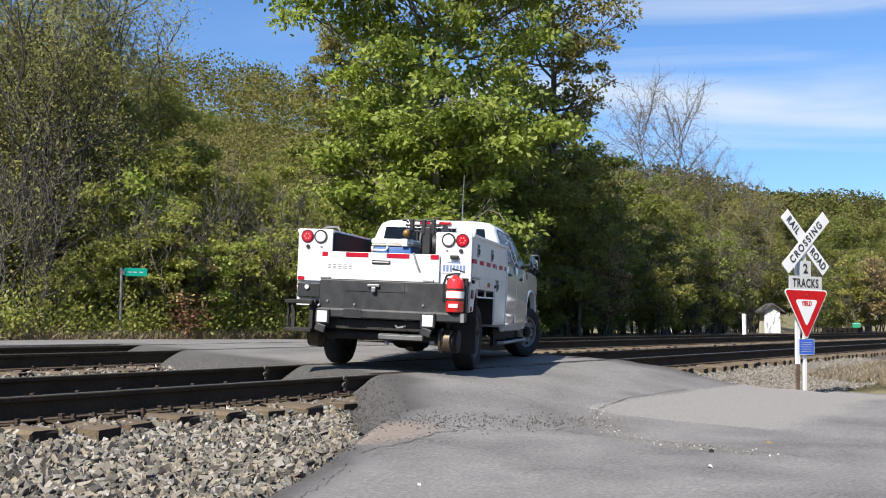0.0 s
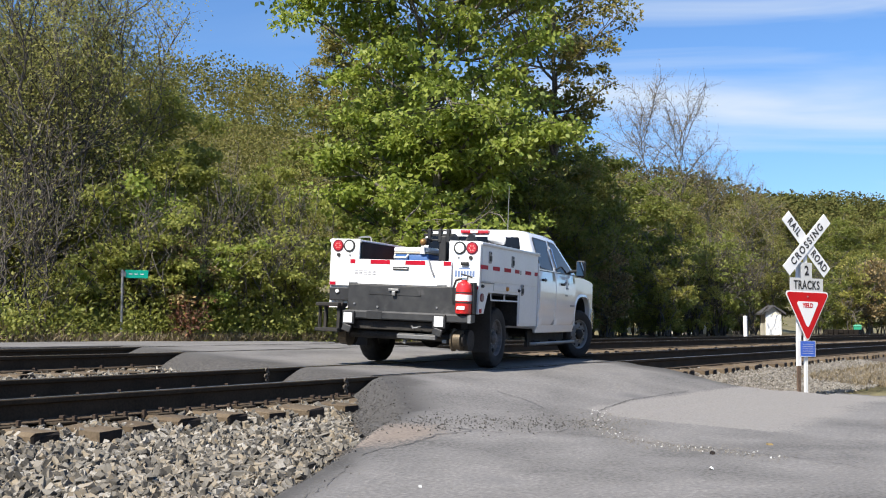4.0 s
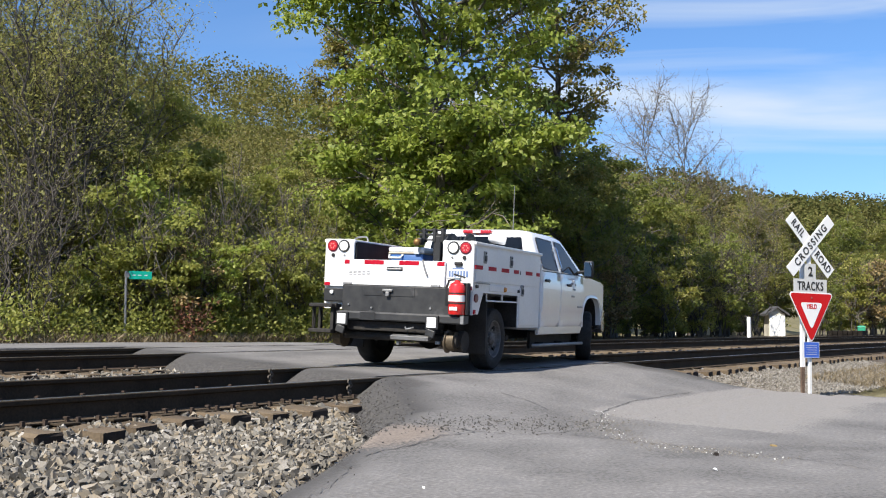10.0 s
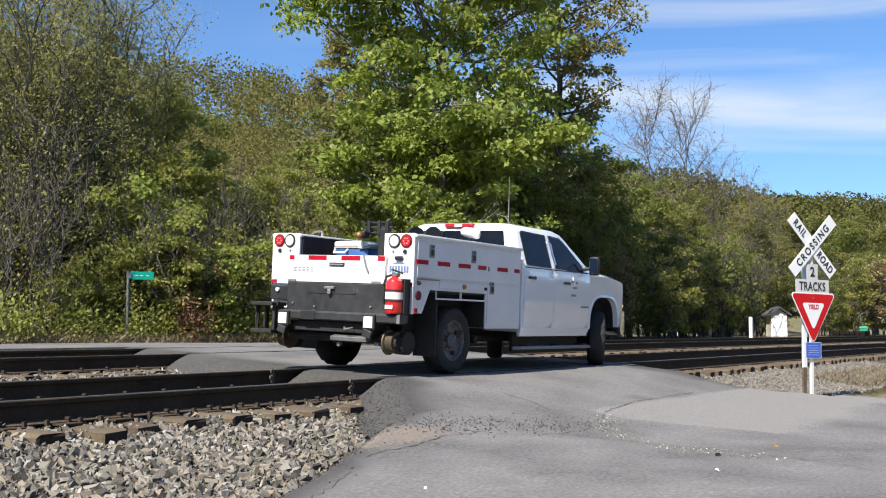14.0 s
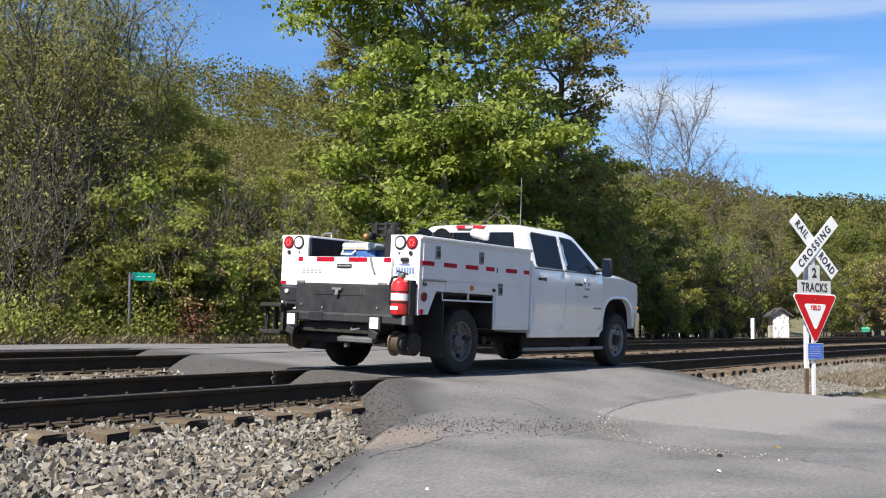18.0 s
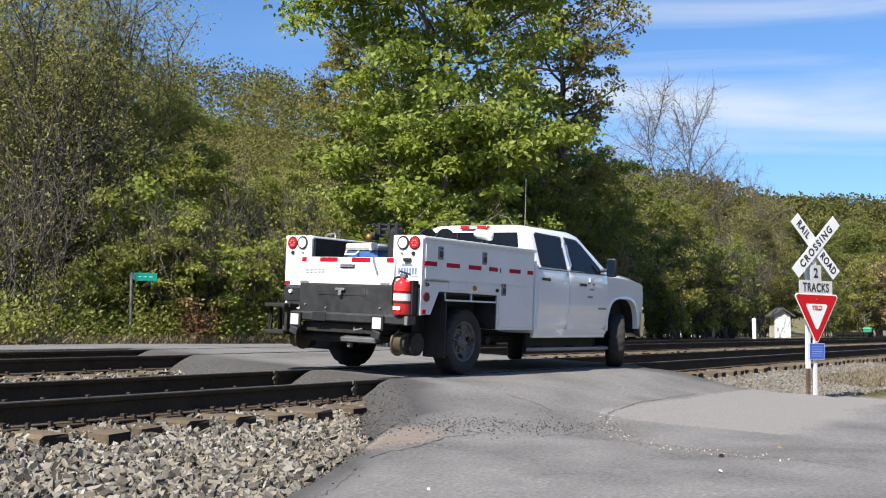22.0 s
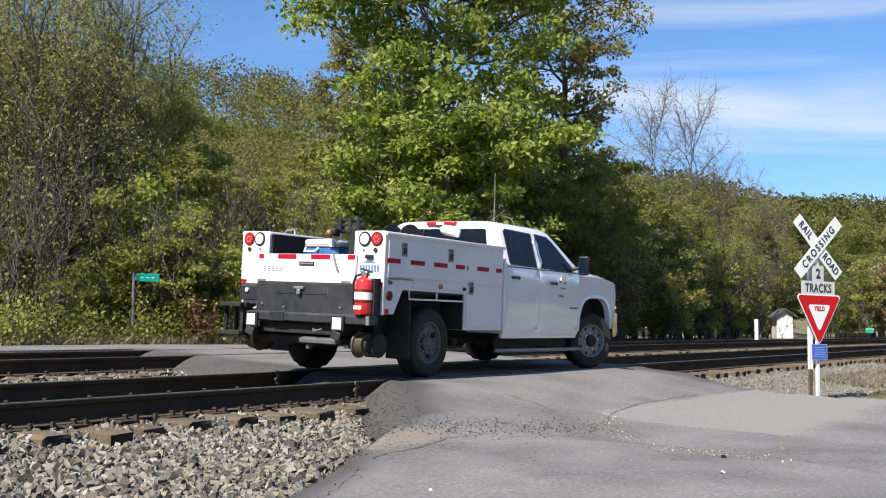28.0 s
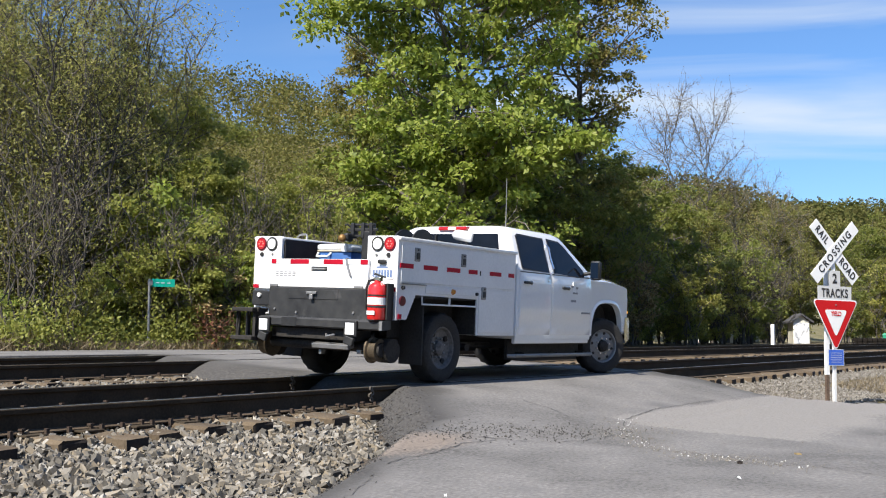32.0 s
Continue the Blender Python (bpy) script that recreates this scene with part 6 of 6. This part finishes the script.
def build_crossing_sign():
    ob = tagged(empty("railroad_crossing_sign", pose(17.27, -3.47, -0.42, 0, 1.2, -31.5)), "white railroad crossbuck with yield sign on posts", "sign")
    part("timber_post", box_bm(-0.128, -0.062, 0.066, 0.10, -0.3, 2.08, 0.004), M_POSTWOOD, ob, "brown timber post")
    part("reflective_strip", box_bm(-0.131, -0.059, 0.062, 0.103, 0.33, 2.09, 0.003), M_SIGNWHITE, ob)
    part("steel_post", box_bm(-0.028, 0.028, 0.012, 0.05, -0.3, 2.2, 0.004), M_SIGNWHITE, ob, "white steel post")
    for k, (name, tilt, y) in enumerate((("crossbuck_blade", -45, 0.0), ("crossbuck_blade", 45, -0.012))):
        bm = box_bm(-0.61, 0.61, y - 0.005, y + 0.005, -0.102, 0.102, 0.003, 1)
        blade = part(name, bm, M_SIGNWHITE, ob, "white crossbuck blade")
        blade.matrix_basis = pose(0, 0, 2.217) @ Matrix.Rotation(radians(-tilt), 4, "Y")
        if k == 0:
            words("RAIL", 0.118, -0.36, 0, blade, M_SIGNBLACK, y=-0.008, squeeze=0.80, gap=1.25)
            words("ROAD", 0.118, 0.36, 0, blade, M_SIGNBLACK, y=-0.008, squeeze=0.80, gap=1.15)
        else:
            words("CROSSING", 0.118, 0, 0, blade, M_SIGNBLACK, y=-0.020, squeeze=0.90, gap=1.35)
    plate = part("tracks_plate", prism_bm([(-0.343, 1.46), (0.343, 1.46), (0.343, 1.69), (0.115, 1.69), (0.115, 1.93), (-0.115, 1.93), (-0.115, 1.69), (-0.343, 1.69)], 0.0, 0.006), M_SIGNGREY, ob, "dull white two-tracks plate")
    words("2", 0.15, 0, 1.80, plate, M_SIGNBLACK, y=-0.003, squeeze=0.9)
    words("TRACKS", 0.135, 0, 1.575, plate, M_SIGNBLACK, y=-0.003, squeeze=0.72, gap=1.12)

    def tri(w, h, z, r):
        pts = []
        for cx, cz, a0 in ((w / 2 - r * 1.7, z - r, -30), (-w / 2 + r * 1.7, z - r, 90), (0, z - h + 2 * r, 210)):
            pts += [(cx + r * math.cos(radians(a0 + a)), cz + r * math.sin(radians(a0 + a))) for a in (0, 40, 80, 120)]
        return pts
    y = part("yield_sign", prism_bm(tri(0.94, 0.80, 1.485, 0.045), -0.012, -0.006), M_SIGNWHITE, ob, "red and white yield sign")
    part("red_face", prism_bm(tri(0.88, 0.75, 1.465, 0.035), -0.016, -0.0118), M_SIGNRED, y)
    part("white_centre", prism_bm(tri(0.47, 0.42, 1.325, 0.03), -0.020, -0.0158), M_SIGNWHITE, y)
    words("YIELD", 0.07, 0, 1.262, y, M_SIGNRED, y=-0.0225, squeeze=0.85)
    blue = part("blue_plate", box_bm(-0.155, 0.155, -0.014, -0.004, 0.475, 0.715, 0.004), M_SIGNBLUE, ob, "small blue notice plate")
    for z in (0.665, 0.63, 0.595, 0.56, 0.525):
        part("lettering", box_bm(-0.11, 0.11, -0.017, -0.0138, z - 0.003, z + 0.003), M_SIGNGREY, blue)
    part("blue_plate_rim", tube_bm([(-0.155, -0.010, 0.475), (0.155, -0.010, 0.475), (0.155, -0.010, 0.715), (-0.155, -0.010, 0.715), (-0.155, -0.010, 0.475)], 0.006, 5), M_SIGNGREY, blue)
    for z in (2.217, 1.80, 1.40):
        part("bolt", cyl_bm((0, -0.026, z), (0, 0.0, z), 0.012, seg=8), M_STEEL, ob)


def build_street_sign():
    ob = tagged(empty("street_sign", pose(14.95, 9.25, 0.10, 0, 0, -25)), "small green street-name sign on a steel post", "sign")
    part("post", cyl_bm((0, 0, 0), (0, 0, 1.56), 0.025, seg=10), M_STEEL, ob)
    part("plate", box_bm(0.05, 0.52, -0.006, 0.006, 1.40, 1.56, 0.004), M_SIGNGREEN, ob, "green name plate")
    part("clamp", box_bm(-0.03, 0.06, -0.02, 0.02, 1.43, 1.53), M_STEEL, ob)
    for x in (0.13, 0.24, 0.36):
        part("lettering", box_bm(x, x + 0.07, -0.009, -0.006, 1.472, 1.490), M_SIGNWHITE, ob)


def build_posts():
    a = tagged(empty("marker_post", pose(44.7, 5.6, 0.05)), "white marker post beside the far track", "post", group="white marker posts")
    part("shaft", box_bm(-0.07, 0.07, -0.07, 0.07, 0, 0.98, 0.015), M_SIGNWHITE, a)
    part("base", box_bm(-0.11, 0.11, -0.11, 0.11, -0.1, 0.06, 0.01), M_POSTWOOD, a)
    copy_thing(a, pose(53.2, 5.5, 0.08))


def build_shed(name, x, y, z, turn, w, d, h, label):
    ob = tagged(empty(name, pose(x, y, z, 0, 0, turn)), label, "building")
    part("wall", box_bm(-w / 2, w / 2, -d / 2, -d / 2 + 0.1, 0, h), M_SIDING, ob)
    part("wall", box_bm(-w / 2, w / 2, d / 2 - 0.1, d / 2, 0, h), M_SIDING, ob)
    for s in (-1, 1):
        part("gable_wall", prism_bm([(-d / 2 + 0.1, 0), (d / 2 - 0.1, 0), (d / 2 - 0.1, h), (0, h + d * 0.33), (-d / 2 + 0.1, h)], s * (w / 2 - 0.1), s * w / 2, axis="x"), M_SIDING, ob)
        part("roof", prism_bm([(0, h + d * 0.33 + 0.1), (s * (d / 2 + 0.2), h - 0.05), (s * (d / 2 + 0.2), h - 0.15), (0, h + d * 0.33)], -w / 2 - 0.2, w / 2 + 0.2, axis="x"), M_SHINGLE, ob, "dark shingle roof")
    for k in range(int(h / 0.2)):
        part("siding_board", box_bm(-w / 2 - 0.012, -w / 2, -d / 2 + 0.02, d / 2 - 0.02, k * 0.2 + 0.01, k * 0.2 + 0.185), M_SIDING, ob)
    part("door", box_bm(-w / 2 - 0.03, -w / 2 - 0.012, -0.4, 0.4, 0, min(2.0, h * 0.9)), M_SIGNWHITE, ob)
    return ob


def build_far_things():
    build_shed("shed", 59.5, 8.6, 0.05, 28, 1.3, 0.85, 1.35, "small cream garden shed with a dark roof")
    build_shed("house", 66.5, 15.5, 0.0, 10, 4.0, 4.5, 2.6, "pale house half hidden behind the trees")
    ob = tagged(empty("timber_stack", pose(62.7, 5.15, -0.1, 0, 0, 8)), "dark stack of old timber ties beside the track", "timber stack")
    rng = random.Random(3)
    for k in range(3):
        for r in range(7):
            part("timber", box_bm(-2.9 + rng.uniform(-0.1, 0.1), 2.3 + rng.uniform(-0.1, 0.1), r * 0.25 - 0.6, r * 0.25 - 0.37, k * 0.19, k * 0.19 + 0.18, 0.01, 1), M_TARP, ob)
    b = tagged(empty("garbage_bin", pose(66.0, 5.4, 0.0, 0, 0, 10) @ Matrix.Scale(0.72, 4)), "green plastic garbage bin with rounded lid", "bin")
    part("tub", loft(bmesh.new(), [[(-a, -a, z), (a, -a, z), (a, a, z), (-a, a, z)] for z, a in ((0, 0.24), (0.9, 0.30))]), M_BIN, b)
    part("lid", loft(bmesh.new(), [[(-a, -a, z), (a, -a, z), (a, a, z), (-a, a, z)] for z, a in ((0.9, 0.33), (0.97, 0.31), (1.04, 0.18))]), M_BIN, b)


def blades(name, n, xr, yr, h0, h1, seed, label, zf, keep=None):
    rng = np.random.default_rng(seed)
    x, y = rng.uniform(*xr, n), rng.uniform(*yr, n)
    if keep:
        ok = np.array([keep(a, b) for a, b in zip(x, y)])
        x, y = x[ok], y[ok]
        n = len(x)
    z = np.array([zf(a, b) for a, b in zip(x, y)])
    h = rng.uniform(h0, h1, n)[:, None]
    root = np.stack([x, y, z], 1)
    lean = rng.normal(size=(n, 3)) * 0.6
    lean[:, 2] = 1
    a = rng.uniform(0, math.pi, n)
    side = np.stack([np.cos(a), np.sin(a), np.zeros(n)], 1) * (0.004 + 0.025 * h)
    tip = root + lean * h
    mid = root + lean * h * 0.55
    ob = new(name, quads_data(name, np.stack([root, mid + side, tip, mid - side], 1), M_DRYGRASS))
    tagged(ob, label, "grass", kind="stuff")


def build_weeds():
    """Leafy weeds and brambles at the foot of the wood."""
    rng = np.random.default_rng(15)
    at, out = [], []
    for _ in range(330):
        x = rng.uniform(11.5, 24.0)
        y = 9.15 - max(0, x - 14) * 0.06 + rng.uniform(0, 0.9)
        h = rng.uniform(0.25, 0.9) + 1.1 * max(0.0, noise.noise((x * 0.9, y, 2))) 
        n = int(90 * h)
        p = rng.normal(size=(n, 3)) * np.array([0.22, 0.22, 0.30 * h]) + np.array([x, y, 0.18 + 0.5 * h])
        p[:, 2] = np.maximum(p[:, 2], 0.2)
        at.append(p)
        out.append(p - np.array([x, y, 0.1]))
    at, out = np.concatenate(at), np.concatenate(out)
    ob = new("roadside_weeds", quads_data("roadside_weeds", leaf_quads(rng, at, out, 0.085, 0.2, 0.6), M_LEAF_YELLOW))
    tagged(ob, "low yellow-green weeds and brambles at the wood edge", "weeds", kind="stuff")


def build_grass():
    blades("verge_grass", 26000, (10.0, 24.0), (8.6, 10.6), 0.03, 0.30, 3, "pale dry grass along the far roadside", lambda a, b: 0.17, lambda a, b: b > np.interp(a, [8, 12, 15, 18, 24], [9.3, 9.0, 8.75, 8.6, 8.0]))
    blades("sign_grass", 34000, (16.8, 32.0), (-6.5, -2.2), 0.04, 0.17, 4, "dry tan grass beside the warning sign", lambda a, b: bed_z(b) - 0.04, lambda a, b: a > road_right(b) + 0.15 and (a > 21.5 + 1.2 * noise.noise((a, b * 3, 0))))
    blades("tall_grass", 2200, (9.5, 14.4), (9.4, 10.4), 0.2, 0.50, 6, "tall bleached grass stalks in front of the thicket", lambda a, b: 0.17)
    blades("line_grass", 3000, (20.0, 90.0), (6.2, 8.0), 0.03, 0.13, 5, "tan weeds beyond the far track", lambda a, b: 0.1)


build_crossing_sign()
build_street_sign()
build_posts()
build_far_things()
build_weeds()
build_grass()


# ---- what moves ----
TRUCK_ROWS = [
    (0, 11.161, -0.098, 19.78),
    (0.5, 11.469, 0.009, 17.55),
    (1, 11.688, 0.090, 15.93),
    (1.5, 11.848, 0.130, 14.77),
    (2, 11.956, 0.152, 13.93),
    (2.5, 12.049, 0.175, 13.16),
    (3, 12.162, 0.196, 12.16),
    (3.5, 12.289, 0.236, 11.23),
    (4.5, 12.385, 0.250, 10.55),
    (5.5, 12.415, 0.242, 10.33),
    (6, 12.439, 0.253, 10.34),
    (6.5, 12.474, 0.265, 10.50),
    (7, 12.500, 0.270, 10.65),
    (7.5, 12.512, 0.278, 10.76),
    (8, 12.538, 0.289, 10.68),
    (8.5, 12.541, 0.293, 10.61),
    (9, 12.496, 0.272, 10.62),
    (9.5, 12.344, 0.245, 9.77),
    (10, 12.155, 0.202, 8.60),
    (10.5, 11.994, 0.162, 7.54),
    (11, 11.826, 0.131, 6.23),
    (11.5, 11.661, 0.101, 5.41),
    (12, 11.523, 0.091, 4.21),
    (12.5, 11.367, 0.086, 2.95),
    (13, 11.254, 0.080, 1.92),
    (13.5, 11.170, 0.080, 1.38),
    (14, 11.034, 0.071, 0.30),
    (14.5, 10.855, 0.075, -1.48),
    (15.5, 10.620, 0.066, -2.72),
    (16.5, 10.716, 0.053, -2.44),
    (17, 10.843, 0.051, -2.11),
    (17.5, 11.012, 0.034, -1.67),
    (18, 11.146, 0.038, -1.47),
    (18.5, 11.233, 0.031, -1.47),
    (19, 11.294, 0.019, -1.39),
    (19.5, 11.303, 0.027, -1.41),
    (20, 11.316, 0.036, -1.37),
    (20.5, 11.333, 0.040, -1.30),
    (21, 11.327, 0.037, -1.28),
    (21.5, 11.276, 0.031, -1.37),
    (22, 11.186, 0.032, -2.03),
    (22.5, 11.060, 0.038, -2.95),
    (23, 10.946, 0.054, -3.56),
    (23.5, 10.894, 0.051, -3.68),
    (24, 10.855, 0.050, -3.66),
    (24.5, 10.791, 0.041, -3.31),
    (25, 10.737, 0.047, -3.00),
    (25.5, 10.689, 0.052, -2.57),
    (26.5, 10.578, 0.070, -1.63),
    (27.5, 10.472, 0.085, -0.67),
    (28, 10.439, 0.085, -0.49),
    (28.5, 10.430, 0.084, -0.38),
    (29, 10.429, 0.082, -0.43),
    (29.5, 10.428, 0.093, -0.35),
    (30, 10.407, 0.101, -0.20),
    (30.5, 10.404, 0.093, -0.17),
    (31, 10.404, 0.090, -0.16),
    (31.5, 10.383, 0.079, -0.09),
    (32, 10.386, 0.082, -0.06),
]
DECK = radians(2.253)


def deck_pose(x, y, turn):
    """A place on the canted plane of the near track."""
    return Matrix.Rotation(DECK, 4, "X") @ pose(x, y, 0.004, 0.45, 0, turn)


STEER = ([0, 2, 3.5, 5.5, 6.2, 6.8, 8.5, 10, 11, 12, 13.5, 14.5, 16.5, 17.5, 18.5, 20, 20.5, 22, 22.8, 23.5, 24.2, 25.5, 27.5, 32],
         [-28, -26, -22, -16, -6, 12, 14, 17, 22, 27, 29, 24, 10, 0, -3, 8, 24, 30, 18, -8, -20, -24, -26, -26])


def motions():
    walk(truck, [(t, deck_pose(x, y, a)) for t, x, y, a in TRUCK_ROWS])
    walk(cooler, [(t, deck_pose(x, y, a) @ COOLER_AT) for t, x, y, a in TRUCK_ROWS])
    walk(jug, [(t, deck_pose(x, y, a) @ JUG_AT) for t, x, y, a in TRUCK_ROWS])
    # the wheels turn by the way that the truck has gone
    gone, rolls = 0.0, [(TRUCK_ROWS[0][0], 0.0)]
    for (t0, x0, y0, a0), (t1, x1, y1, a1) in zip(TRUCK_ROWS, TRUCK_ROWS[1:]):
        h = radians((a0 + a1) / 2)
        gone += (x1 - x0) * math.cos(h) + (y1 - y0) * math.sin(h)
        rolls.append((t1, gone / 0.397))
    for k, (x, y) in enumerate((x, y) for x, h in WHEEL_PLACES for y in (-h, h)):
        rows = []
        for t, r in rolls:
            steer = radians(float(np.interp(t, *STEER))) if x > 2 else 0.0
            spin = Matrix.Rotation(r, 4, "Y") if y < 0 else Matrix.Rotation(math.pi, 4, "Z") @ Matrix.Rotation(-r, 4, "Y")
            rows.append((t, Matrix.Translation((x, y, 0.397)) @ Matrix.Rotation(steer, 4, "Z") @ spin))
        walk(wheels[k], rows)


motions()
